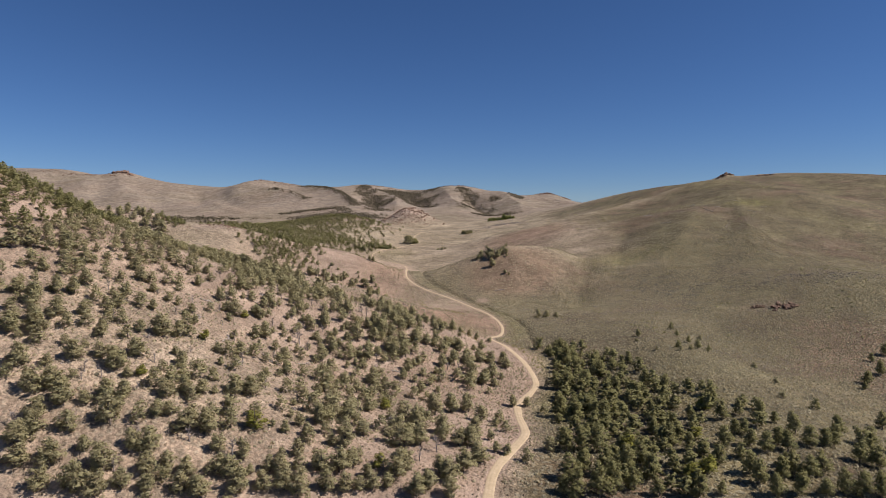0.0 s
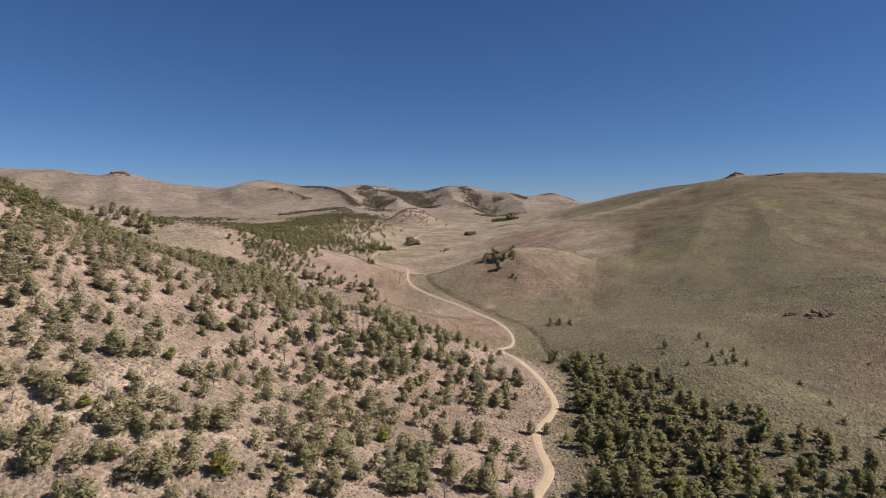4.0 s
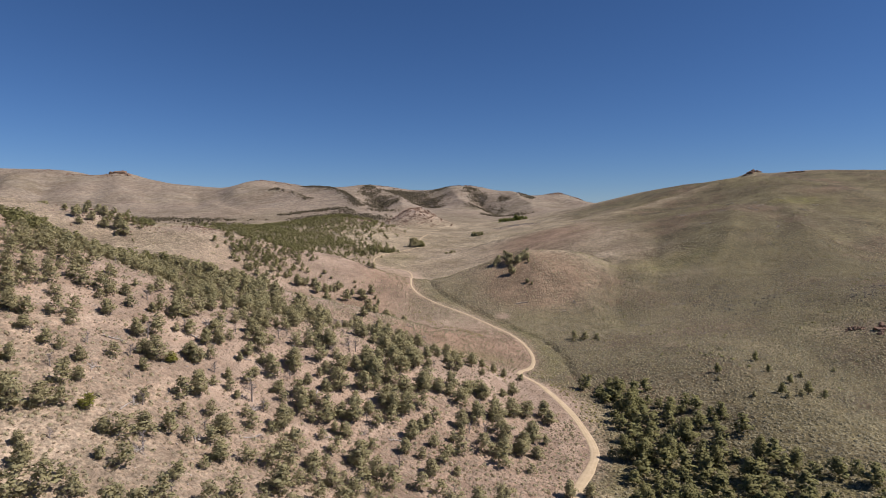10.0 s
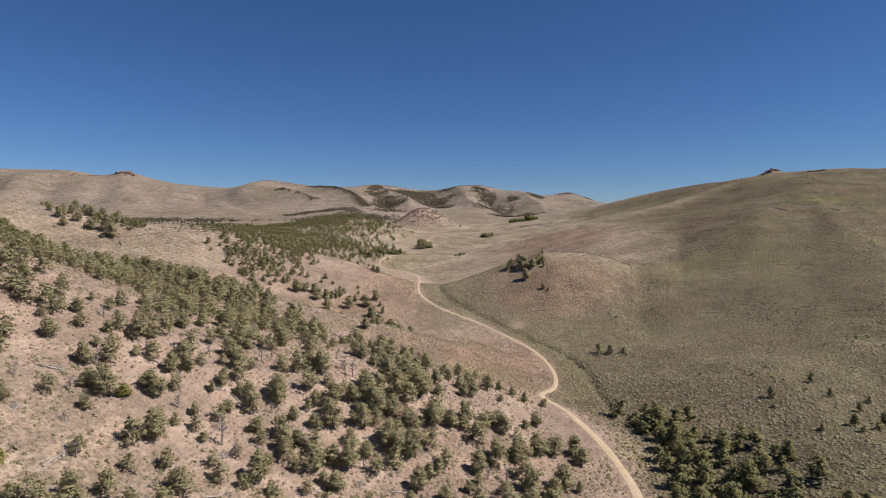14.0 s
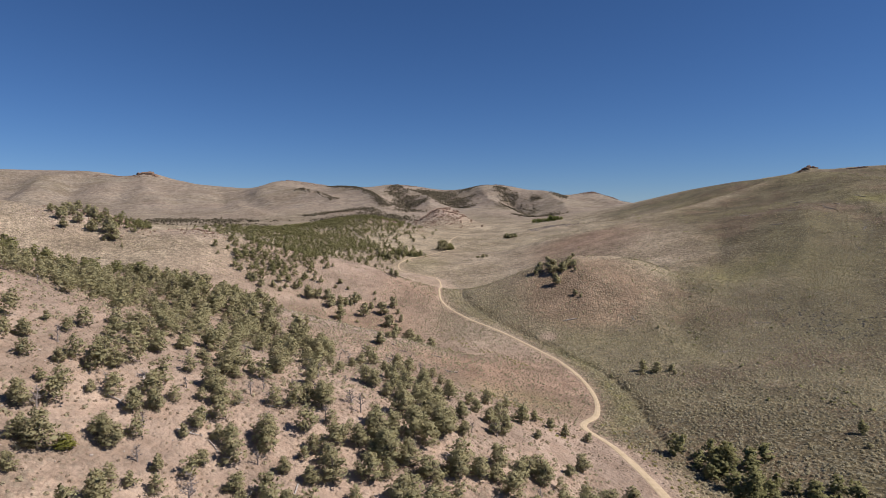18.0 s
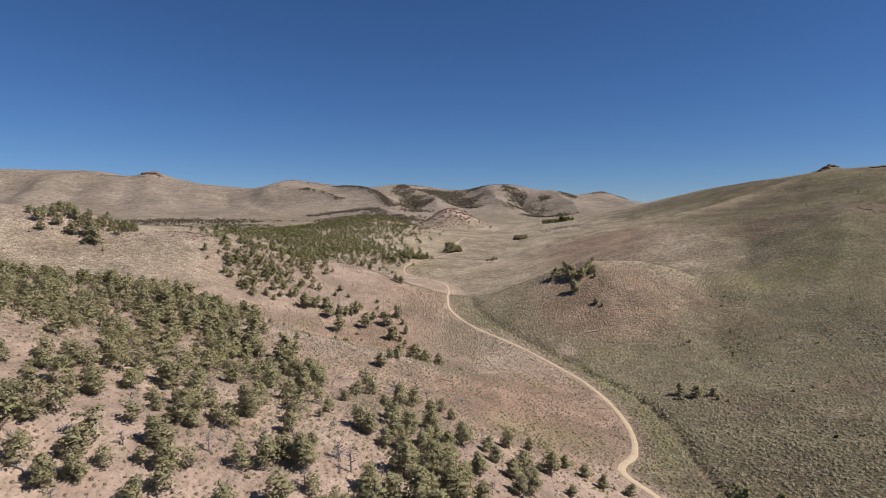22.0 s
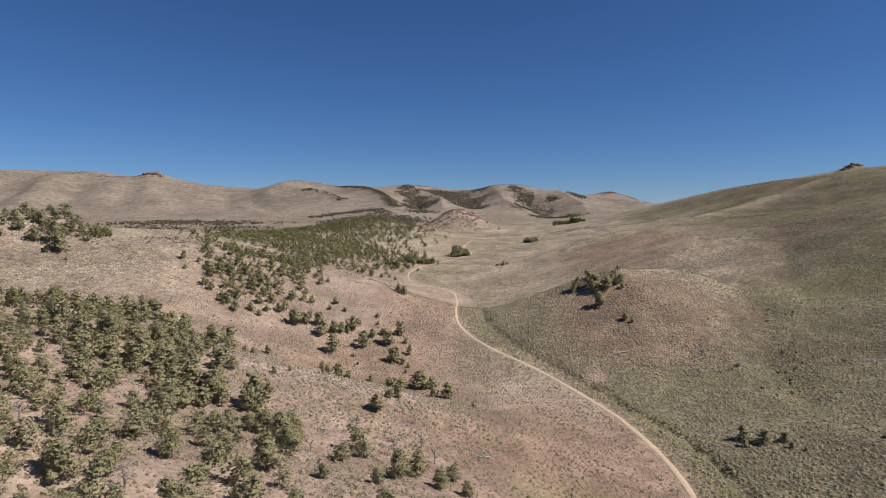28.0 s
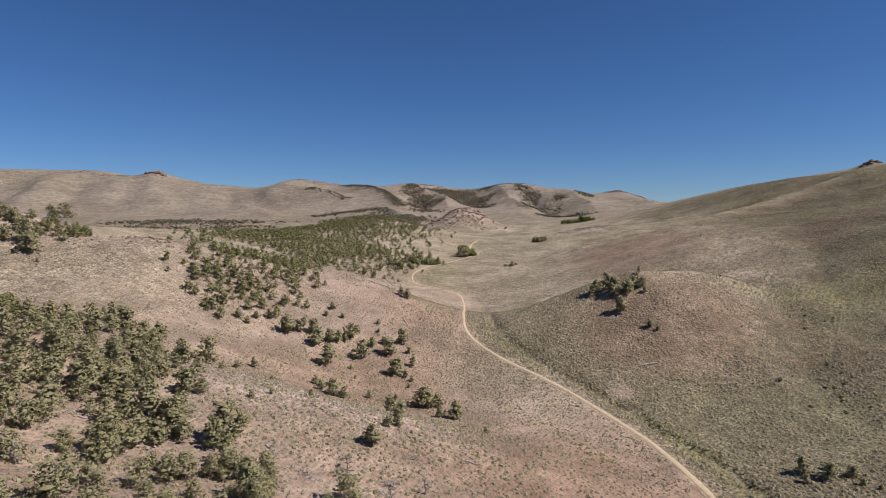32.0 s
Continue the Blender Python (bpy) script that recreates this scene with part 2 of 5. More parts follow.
# hills: x, y, height over the floor, half-widths across and along
LEFT_HILLS = [
    (-248, 281, 106.8, 83, 109), (-115, 275, 24.7, 46, 67), (-86, 183, 19.8, 125, 40), (-298, 580, 40.1, 63, 74),
    (-198, 585, 29.0, 46, 57), (-284, 585, 5.0, 12, 16), (-246, 592, -3.0, 12, 16), (-80, 344, 9.6, 56, 55), (-76, 423, 16.7, 60, 28), (-148, 651, 14.5, 52, 75),
    (-308, 905, 32.7, 113, 155), (-454, 487, 96.2, 95, 244), (-90, 625, 16.8, 45, 53), (-25, 317, 19.6, 38, 46),
]
RIGHT_HILLS = [
    (69, 620, 30.2, 54, 44), (484, 940, 72.8, 113, 241), (698, 1492, 80.8, 207, 241), (290, 728, 39.2, 91, 141),
    (306, 429, 23.7, 93, 81), (196, 965, 24.6, 93, 117), (362, 1313, 32.1, 151, 250), (941, 1124, 89.0, 236, 317),
    (116, 273, 13.9, 37, 99), (143, 795, 17.9, 64, 83),
]
MIDDLE_HILLS = [
    (-74, 1358, 38.0, 38, 40), (-167, 1128, 17.9, 61, 86), (380, 997, 4.0, 93, 122), (-35, 704, -7.8, 42, 59),
    (-166, 467, 17.5, 49, 56), (-215, 1150, 13.0, 75, 70), (115, 1150, 7.0, 42, 32), (-66, 748, 4.5, 13, 13),
    (646, 1412, 9.0, 13, 18), (540, 1330, -9.0, 70, 90), (-1345, 2590, 14.0, 45, 40),
]
# sharp crests (and, below nought, draws): half-width, then x, y, metres along the line
CRESTS = [
    (34, [(20, 900, 2), (55, 915, 8), (88, 900, 8), (149, 885, 4), (219, 930, 9), (286, 980, 12), (352, 1020, 12), (430, 1045, 6)]),
    (38, [(50, 1000, -5), (105, 990, -15), (175, 1000, -18), (250, 1045, -17), (330, 1100, -14), (420, 1150, -8)]),
    (26, [(90, 1225, -3), (150, 1230, -7), (220, 1190, -6)]),
    (15, [(-8, 596, 2), (9, 618, 3), (40, 632, 3), (70, 622, 4), (100, 625, 6), (130, 642, 6), (150, 655, 3)]),
    (20, [(20, 668, -3), (60, 676, -5), (110, 690, -6), (152, 668, -6), (140, 605, -5), (122, 545, -5), (112, 485, -3)]),
    (45, [(470, 1210, -2), (530, 1265, -5), (580, 1310, -3)]),
    (22, [(330, 800, 2), (275, 690, 4), (225, 620, 3), (190, 540, 2)]), (20, [(370, 790, -1), (310, 670, -2.5), (262, 600, -2.5), (225, 520, -2)]),
    (20, [(420, 900, 2), (370, 770, 4), (330, 660, 3), (300, 560, 3)]), (18, [(250, 830, -1), (222, 745, -3), (185, 650, -3), (165, 570, -2)]),
    (22, [(-300, 590, 2), (-240, 588, 3), (-200, 586, 4), (-165, 600, 3), (-130, 625, 1)]),
    (14, [(-110, 640, 1), (-80, 622, 3), (-52, 596, 3), (-40, 570, 1)]),
    (19, [(62, 622, 2), (70, 592, 3), (84, 568, 4), (97, 540, 3), (104, 515, 1)]),
    # spurs and draws of the far range
    (70, [(-600, 2530, 0), (-562, 2489, 0), (-426, 2239, 22), (-341, 2079, 26), (-263, 1851, 13)]),
    (60, [(-640, 2260, 4), (-596, 2194, 19), (-518, 2116, 26), (-453, 2019, 19), (-400, 1930, 6)]),
    (60, [(-325, 2440, 0), (-285, 2290, -13), (-240, 2130, -29), (-205, 1930, -16)]),
    (70, [(-235, 2450, 0), (-185, 2290, 11), (-165, 2080, 26), (-140, 1900, 13)]),
    (70, [(-150, 2420, 0), (-110, 2270, -18), (-75, 2080, -26), (-45, 1950, -10)]),
    (80, [(-10, 2480, 0), (10, 2300, 12), (40, 2080, 29), (80, 1880, 16)]),
    (60, [(85, 2330, -6), (100, 2150, -29), (130, 1880, -26), (155, 1660, -10)]),
    (80, [(200, 2420, 0), (220, 2230, 19), (240, 1950, 22), (230, 1760, 8)]),
    (90, [(-1330, 2500, 0), (-1180, 2280, 19), (-1020, 2050, 32), (-900, 1860, 13)]),
    (80, [(-1000, 2480, 0), (-900, 2250, -19), (-800, 2030, -22), (-740, 1850, -6)]),
    (70, [(-800, 2050, 6), (-700, 1900, 22), (-620, 1780, 21), (-540, 1690, 6)]),
    (100, [(-1700, 2500, 0), (-1560, 2250, 23), (-1420, 2020, 26), (-1320, 1830, 10)]),
]
# the crest of the far range: x, z
FAR_CREST = np.array([(-4500, 300), (-1848, 267), (-1613, 248), (-1379, 234), (-1309, 234), (-1192, 210), (-1075, 196), (-923, 185),
                      (-817, 201), (-763, 215), (-676, 205), (-571, 189), (-442, 187), (-348, 196), (-255, 189), (-161, 175),
                      (-67, 173), (26, 189), (97, 184), (167, 172), (260, 156), (354, 151), (436, 161), (495, 144), (588, 116),
                      (900, 110), (4500, 160)], float)
ROAD = np.array([(-2, 60), (4, 120), (12, 162), (15, 176), (22, 192), (29, 212), (30, 240), (32, 254), (39, 269), (43.5, 283),
                 (43, 304), (40, 324), (34.5, 345), (28.5, 358), (29, 366), (36, 380), (39, 401), (36.5, 434), (30.5, 472),
                 (17.5, 506), (1.5, 533), (-18, 557), (-33, 582), (-37, 611), (-39, 660), (-41.5, 712), (-46, 752), (-57, 768),
                 (-75, 780), (-89, 791), (-95, 828), (-92, 862), (-85, 890), (-72, 920), (-45, 988), (-38, 1010), (-50, 1060), (-40, 1140)], float)


def smooth_line(pts, step):
    """Catmull-Rom through the points, about every step metres."""
    p = np.vstack([2 * pts[0] - pts[1], pts, 2 * pts[-1] - pts[-2]])
    out = []
    for i in range(1, len(p) - 2):
        n = max(2, int(np.hypot(*(p[i + 1] - p[i])) / step))
        u = np.arange(n)[:, None] / n
        out.append(0.5 * (2 * p[i] + (p[i + 1] - p[i - 1]) * u + (2 * p[i - 1] - 5 * p[i] + 4 * p[i + 1] - p[i + 2]) * u ** 2
                          + (3 * p[i] - p[i - 1] - 3 * p[i + 1] + p[i + 2]) * u ** 3))
    return np.vstack(out + [pts[-1:]])


ROAD_LINE = smooth_line(ROAD, 3.0)


def line_gap(x, y, line):
    """How far places lie from a line, near to it."""
    best = np.full(np.shape(x), 1e9)
    for a, b in zip(line[:-1], line[1:]):
        near = (np.abs(y - a[1]) < 45) & (np.abs(x - a[0]) < 45)
        if not near.any():
            continue
        d, px, py = b - a, x[near] - a[0], y[near] - a[1]
        u = np.clip((px * d[0] + py * d[1]) / (d @ d), 0, 1)
        best[near] = np.minimum(best[near], np.hypot(px - u * d[0], py - u * d[1]))
    return best


WASH = np.array([(60, 330), (55, 352), (54, 380), (55, 405), (52, 432), (47, 455), (38, 480), (33, 498), (24, 515), (13, 534),
                 (4, 548), (-6, 566), (-16, 585), (-20, 610), (-22, 650), (-27, 700)], float)
WASH_LINE = smooth_line(WASH, 4.0)


def road_gap(x, y):
    return line_gap(x, y, ROAD_LINE)


def wash_gap(x, y):
    return line_gap(np.atleast_1d(x), np.atleast_1d(y), WASH_LINE).reshape(np.shape(x))


def crests(x, y):
    """Sharp-edged spurs and draws: the largest of each line's pieces."""
    z = np.zeros(np.shape(x))
    for wide, pts in CRESTS:
        line = np.array(pts, float)
        near = (np.abs(x - line[:, 0].mean()) < np.ptp(line[:, 0]) / 2 + 4 * wide + 60) & (np.abs(y - line[:, 1].mean()) < np.ptp(line[:, 1]) / 2 + 4 * wide + 60)
        if not near.any():
            continue
        px, py = x[near] + 6 * fbm(x[near] / 40, y[near] / 40, 35, 2), y[near] + 6 * fbm(x[near] / 40, y[near] / 40, 36, 2)
        best = np.zeros(px.shape)
        for a, b in zip(line[:-1], line[1:]):
            d = (b - a)[:2]
            u = np.clip(((px - a[0]) * d[0] + (py - a[1]) * d[1]) / (d @ d), 0, 1)
            gap = np.hypot(px - a[0] - u * d[0], py - a[1] - u * d[1])
            amp = (a[2] + (b[2] - a[2]) * u) * np.exp(-(np.sqrt(gap ** 2 + 9) - 3) / wide * 1.1 - (gap / wide / 2.2) ** 2)
            best = np.where(np.abs(amp) > np.abs(best), amp, best)
        z[near] += best
    return z


FLOOR_LINE = smooth_line(FLOOR, 15.0)
CREST_LINE = smooth_line(FAR_CREST, 25.0)


def mounds(x, y, hills):
    z = 0.0
    for cx, cy, a, sx, sy in hills:
        z = z + a * np.exp(-0.5 * (((x - cx) / sx) ** 2 + ((y - cy) / sy) ** 2))
    return z


def height(x, y):
    x, y = np.asarray(x, float), np.asarray(y, float)
    z = np.interp(y, FLOOR_LINE[:, 0], FLOOR_LINE[:, 1])
    hills = mounds(x, y, LEFT_HILLS) + mounds(x, y, RIGHT_HILLS) + mounds(x, y, MIDDLE_HILLS)
    z = z + hills + (crests(np.atleast_1d(x), np.atleast_1d(y)).reshape(np.shape(x)))
    # the far range, with folds running down from its crest
    crest = np.interp(x, CREST_LINE[:, 0], CREST_LINE[:, 1]) - 80
    away = 2600 - y
    prof = np.where(away > 0, np.exp(-(np.abs(away) / 620) ** 1.6), np.exp(-(away / 900) ** 2))
    wx, wy = x + 60 * fbm(x / 260, y / 260, 5, 2), y + 60 * fbm(x / 260, y / 260, 8, 2)
    fold = 1.0 * (vnoise((x + 0.45 * y) / 190 + 0.35 * fbm(x / 230, y / 400, 6, 2), y / 1500, 11) - 0.6)
    fold = fold + 0.5 * (vnoise((x + 0.5 * y) / 62 + 0.3 * fbm(x / 150, y / 300, 7, 2), y / 700, 13) - 0.5)
    z = z + crest * prof * (1 + 0.62 * fold * np.clip(away / 420, 0, 1) * np.clip(2.2 - away / 500, 0, 1))
    # spurs and gullies on the right-hand hill
    spur = 0.5 - np.abs(2 * vnoise((0.85 * wx + 0.5 * wy) / 120, (0.85 * wy - 0.5 * wx) / 330, 15) - 1)
    spur = spur + 0.5 * (0.5 - np.abs(2 * vnoise((0.85 * wx + 0.5 * wy) / 48, (0.85 * wy - 0.5 * wx) / 150, 16) - 1))
    z = z + 4.0 * spur * np.clip((x - 130 - 0.1 * y) / 80, 0, 1) * np.clip((y - 420) / 150, 0, 1) * np.clip((1500 - y) / 300, 0, 1)
    # smaller unevenness, less of it on the valley floor
    rough = np.clip(hills / 25, 0.25, 1.0)
    far = np.clip((y - 500) / 900, 0, 1)
    z = z + rough * (1.9 * fbm(x / 42, y / 42, 3, 4) * (0.7 - 0.7 * far))
    z = z + 0.5 * np.clip(hills / 12, 0, 1) * (0.5 - np.abs(2 * vnoise(x / 13 + y / 40, y / 30, 19) - 1))
    hump = 0.5 - np.abs(2 * vnoise((wx + 0.2 * wy) / 75, wy / 420, 29) - 1) + 0.5 * (0.5 - np.abs(2 * vnoise((wx - 0.15 * wy) / 32, wy / 220, 30) - 1))
    z = z + 1.6 * hump * far * np.clip(hills / 14, 0, 1)
    # loose crags on the stony knolls
    z = z + 7.0 * fbm(x / 12, y / 12, 33, 3) * np.exp(-((x + 74) / 38) ** 2 - ((y - 1358) / 42) ** 2)
    # the dry wash beside the road
    gap = wash_gap(x, y)
    z = z - 1.9 * np.exp(-(gap / 1.8) ** 2) * (0.6 + 0.8 * vnoise(x / 14, y / 14, 23))
    return z

# ---- building helpers ----
def mesh_np(name, verts, faces, material, smooth=False):
    """A mesh from an array of places and an array of faces, all with as many corners."""
    me = bpy.data.meshes.new(name)
    verts, faces = np.asarray(verts, np.float32), np.asarray(faces, np.int32)
    n, k = faces.shape
    me.vertices.add(len(verts))
    me.vertices.foreach_set("co", verts.ravel())
    me.loops.add(n * k)
    me.loops.foreach_set("vertex_index", faces.ravel())
    me.polygons.add(n)
    me.polygons.foreach_set("loop_start", np.arange(0, n * k, k, dtype=np.int32))
    me.polygons.foreach_set("use_smooth", np.full(n, smooth))
    me.materials.append(material)
    me.update(calc_edges=True)
    return me


def piece(name, me, parent=None, label=""):
    """Links a mesh as one object, under its thing where one is given."""
    ob = new(name, me)
    ob.parent = parent
    return tagged(ob, label)


def axis(lo, a, b, hi, step, grow, back=None):
    mid = list(np.arange(a, b, step))
    s, v, up = step, mid[-1], []
    while v < hi:
        s *= 1 + grow
        v += s
        up.append(v)
    s, v, down = step, a, []
    while v > lo:
        s *= 1 + (back or grow)
        v -= s
        down.append(v)
    return np.array(down[::-1] + mid + up)


def blob(x, y, cx, cy, rx, ry, turn=0.0):
    c, s = math.cos(radians(turn)), math.sin(radians(turn))
    u, v = (x - cx) * c + (y - cy) * s, -(x - cx) * s + (y - cy) * c
    return np.exp(-((u / rx) ** 2 + (v / ry) ** 2) ** 1.5)


def soil_kinds(x, y):
    """Shares of red earth, dry grass, sage, fresh green, olive brush and bare rock; red and olive also carry some slope
    shade.
    """
    x, y = np.atleast_1d(np.asarray(x, float)), np.atleast_1d(np.asarray(y, float))
    n = fbm(x / 55, y / 55, 21, 4)
    m = fbm(x / 160, y / 160, 27, 4)
    off = x - np.interp(y, ROAD_LINE[:, 1], ROAD_LINE[:, 0])
    east = np.clip((off + 8 * n) / 14, 0, 1)
    far = np.clip((y - 650) / 350, 0, 1)
    # red knoll soil; the second blob also paints its left flank as shaded
    knoll = np.clip(blob(x, y, 66, 592, 62, 42) + blob(x, y, 62, 552, 38, 34) + blob(x, y, 110, 850, 62, 100), 0, 1)
    red = np.clip(1.3 * knoll + 0.85 * blob(x, y, 2, 415, 45, 60) + 0.6 * blob(x, y, -50, 600, 40, 90)
                  + 0.75 * blob(x, y, -75, 500, 55, 45) + 0.45 * blob(x, y, 95, 760, 70, 90) + 0.7 * n, 0, 1)
    dry = np.clip(np.maximum(east * 0.8, far) + np.clip((-x - 150) / 60, 0, 1) * np.clip((y - 430) / 60, 0, 1) * 0.75
                  + 0.5 * blob(x, y, 0, 545, 40, 60) + 0.5 * blob(x, y, -95, 190, 70, 60), 0, 1)
    dry = dry * (1 - 0.85 * knoll)
    # olive brush, which also paints in the shade of slopes turned from the sun
    olive = east * np.clip((x - 85 - 75 * np.clip((y - 600) / 60, 0, 1) - 30 * m) / 80, 0, 1) * np.clip((1500 - y) / 350, 0, 1) * np.clip(1 + 0.8 * m, 0, 1)
    olive = olive + 0.75 * blob(x, y, -480, 1250, 330, 260) + 0.12 * blob(x, y, -235, 560, 110, 85)
    olive = np.clip(np.maximum(olive, east * np.clip((680 - y) / 110, 0, 1) * (0.8 + 0.2 * np.clip((430 - y) / 80, 0, 1))) * (1 - 0.6 * knoll), 0, 1)
    sage = np.clip(0.16 + 0.72 * east + 0.75 * n * (1 - 0.4 * east), 0, 1) * (1 - 0.4 * far)
    sage = np.clip(sage + 0.6 * blob(x, y, -62, 432, 45, 22) + 0.5 * blob(x, y, -12, 560, 30, 60), 0, 1)
    sage = sage * (1 - 0.55 * knoll) * (1 - 0.55 * blob(x, y, 6, 415, 26, 48))
    sage = np.clip(sage + 0.3 * blob(x, y, -220, 560, 110, 70), 0, 1)
    strip = np.exp(-((off - 11) / 5) ** 2) * np.clip((y - 250) / 40, 0, 1) * np.clip((620 - y) / 40, 0, 1)
    fresh = np.clip(0.6 * blob(x, y, 400, 800, 36, 22) + 0.5 * blob(x, y, 190, 640, 45, 30) + 0.4 * blob(x, y, 75, 250, 35, 25)
                    + 0.45 * strip * (0.6 + n) + 0.4 * blob(x, y, 8, 380, 22, 14) + 0.35 * blob(x, y, -75, 850, 30, 60), 0, 1)
    rock = np.clip(blob(x, y, -74, 1358, 55, 60) + 0.6 * blob(x, y, 115, 1150, 45, 30) + 0.9 * blob(x, y, -72, 425, 42, 16) + 0.7 * blob(x, y, -215, 590, 25, 25)
                   + 0.8 * blob(x, y, -285, 585, 40, 40) + 0.7 * blob(x, y, -165, 1130, 50, 50) + 0.3 * blob(x, y, 215, 410, 22, 12)
                   + 0.6 * np.clip((y - 2450) / 100, 0, 1) * np.clip(m + 0.3, 0, 1), 0, 1)
    # pale grass on the sharp crests, darker olive in the draws, red earth behind the spur up the valley
    edge = crests(x, y)
    up, low = 0.75 * np.clip(edge / 5 - 0.6, 0, 1), np.clip(-edge / 5 - 0.2, 0, 1)
    behind = blob(x, y, 190, 1120, 190, 120, 20) * (1 - up)
    red = np.clip(red + 0.8 * behind, 0, 1)
    # deeper olive further right, for the dimmer side of the hill
    olive = np.clip(olive * (1 + 0.8 * np.clip((x - 180) / 140, 0, 1)) * (1 - 0.85 * up) * (1 - 0.75 * behind) + 0.35 * low * (x > 0), 0, 1)
    rock = np.clip(rock + 0.6 * np.clip((y - 1300) / 350, 0, 1) * np.clip(0.6 - 1.2 * m, 0, 1), 0, 1)
    olive = np.maximum(olive, 0.34 * np.clip((y - 1250) / 350, 0, 1) * np.clip(1 + 0.9 * m, 0, 2))
    dry = np.clip(dry + 0.9 * up, 0, 1)
    bare = 1 - 0.9 * np.clip(1.3 * blob(x, y, 34, 516, 5.5, 7.5), 0, 1)
    red, dry, olive, sage = red * bare, dry * bare, olive * bare, sage * bare
    return red, dry, sage, fresh, olive, rock


# ---- ground ----
gx, gy = axis(-4300, -150, 150, 4300, 2.4, 0.017), axis(-900, 130, 480, 4750, 2.5, 0.0095, 0.05)
XX, YY = np.meshgrid(gx, gy)
ZZ = height(XX, YY)
nx, ny = len(gx), len(gy)
idx = np.arange(nx * ny).reshape(ny, nx)
quads = np.stack([idx[:-1, :-1], idx[:-1, 1:], idx[1:, 1:], idx[1:, :-1]], -1).reshape(-1, 4)
ground_me = mesh_np("ground", np.stack([XX, YY, ZZ], -1).reshape(-1, 3), quads, GROUND, True)
for key, share in zip(("red", "dry", "sage", "fresh", "olive", "rock"), soil_kinds(XX, YY)):
    ground_me.attributes.new(key, "FLOAT", "POINT").data.foreach_set("value", share.ravel().astype(np.float32))
ground = tagged(piece("ground", ground_me), "dry high-desert hills of pinkish soil, sage and grass", "ground", kind="structure")

# ---- road ----
def ribbon(name, line, offsets, lifts, material, label, category):
    d = np.gradient(line, axis=0)
    d /= np.hypot(d[:, 0], d[:, 1])[:, None]
    across = np.stack([d[:, 1], -d[:, 0]], -1)
    wob = 0.35 * fbm(line[:, 1] / 9, line[:, 0] / 9, 31, 3)
    rows = []
    narrow = np.interp(line[:, 1], (300, 400, 500, 560), (1.0, 0.7, 0.66, 0.54))
    for o, l in zip(offsets, lifts):
        p = line + across * (narrow * (o + np.sign(o) * wob))[:, None]
        rows.append(np.column_stack([p, height(p[:, 0], p[:, 1]) + l]))
    v = np.stack(rows, 1)
    k = np.arange(v.shape[0] * v.shape[1]).reshape(v.shape[:2])
    f = np.stack([k[:-1, :-1], k[:-1, 1:], k[1:, 1:], k[1:, :-1]], -1).reshape(-1, 4)
    return tagged(piece(name, mesh_np(name, v.reshape(-1, 3), f, material, True)), label, category, kind="structure")


ribbon("road", smooth_line(ROAD, 1.5), (-1.75, -1.3, -0.8, -0.35, 0.0, 0.35, 0.8, 1.3, 1.75), (-0.25, 0.14, 0.07, 0.13, 0.17, 0.13, 0.07, 0.14, -0.25),
       DIRT, "narrow unpaved tan dirt road with worn wheel tracks", "road")

# where the single trees stand: x, y, size
GREEN_BUSHES = [
    (-18, 172, 1.1), (73, 176, 1.6), (-55, 178, 1.6), (79, 179, 1.5), (-92, 185, 1), (60, 194, 1.6), (84, 201, 1.2), (-21, 219, 1.2),
    (-87, 221, 1), (97, 227, 1.3), (-84, 258, 1),
]
YOUNG_PINES_A = [
    (-57, 170, 0.4), (-51, 181, 0.41), (-66, 185, 0.57), (-71, 188, 0.5), (-49, 198, 0.44), (-78, 198, 0.53), (16, 200, 0.59), (-76, 207, 0.55),
    (-73, 232, 0.43), (-99, 233, 0.53), (138, 246, 0.61), (-2, 252, 0.54), (-65, 257, 0.52), (-44, 258, 0.57), (-72, 258, 0.53), (-70, 264, 0.6),
    (-3, 268, 0.6), (148, 269, 0.55), (-98, 271, 0.52), (-70, 275, 0.57), (-90, 275, 0.52), (-88, 280, 0.6), (-118, 282, 0.36), (-111, 291, 0.44),
    (152, 296, 0.47), (-81, 308, 0.51), (-68, 309, 0.62), (121, 309, 0.51), (127, 311, 0.52), (110, 312, 0.42), (-50, 324, 0.37), (-59, 327, 0.41),
]
YOUNG_PINES_B = [
    (107, 336, 0.36), (145, 343, 0.59), (168, 357, 0.43), (-72, 360, 0.6), (-84, 368, 0.58), (-137, 405, 0.49), (-82, 411, 0.41), (-41, 416, 0.17),
    (-79, 417, 0.3), (-45, 418, 0.59), (-71, 426, 0.38), (84, 429, 0.29), (81, 432, 0.44), (67, 434, 0.54), (53, 434, 0.35), (-101, 435, 0.48),
    (-22, 450, 0.42), (-30, 456, 0.18), (-172, 472, 0.46), (-102, 479, 0.34), (-173, 488, 0.39), (-169, 492, 0.58), (-68, 492, 0.6), (-90, 494, 0.62),
    (-58, 495, 0.43), (-55, 511, 0.37), (-78, 512, 0.28), (-55, 519, 0.47), (-82, 521, 0.38), (100, 523, 0.41), (-239, 537, 0.41), (-123, 538, 0.31),
]
YOUNG_PINES_C = [
    (-254, 542, 0.57), (-78, 565, 0.44), (61, 566, 0.45), (-106, 569, 0.56), (-98, 571, 0.56), (-80, 574, 0.56), (62, 597, 0.61), (-108, 790, 0.56),
    (-74, 924, 0.46),
]
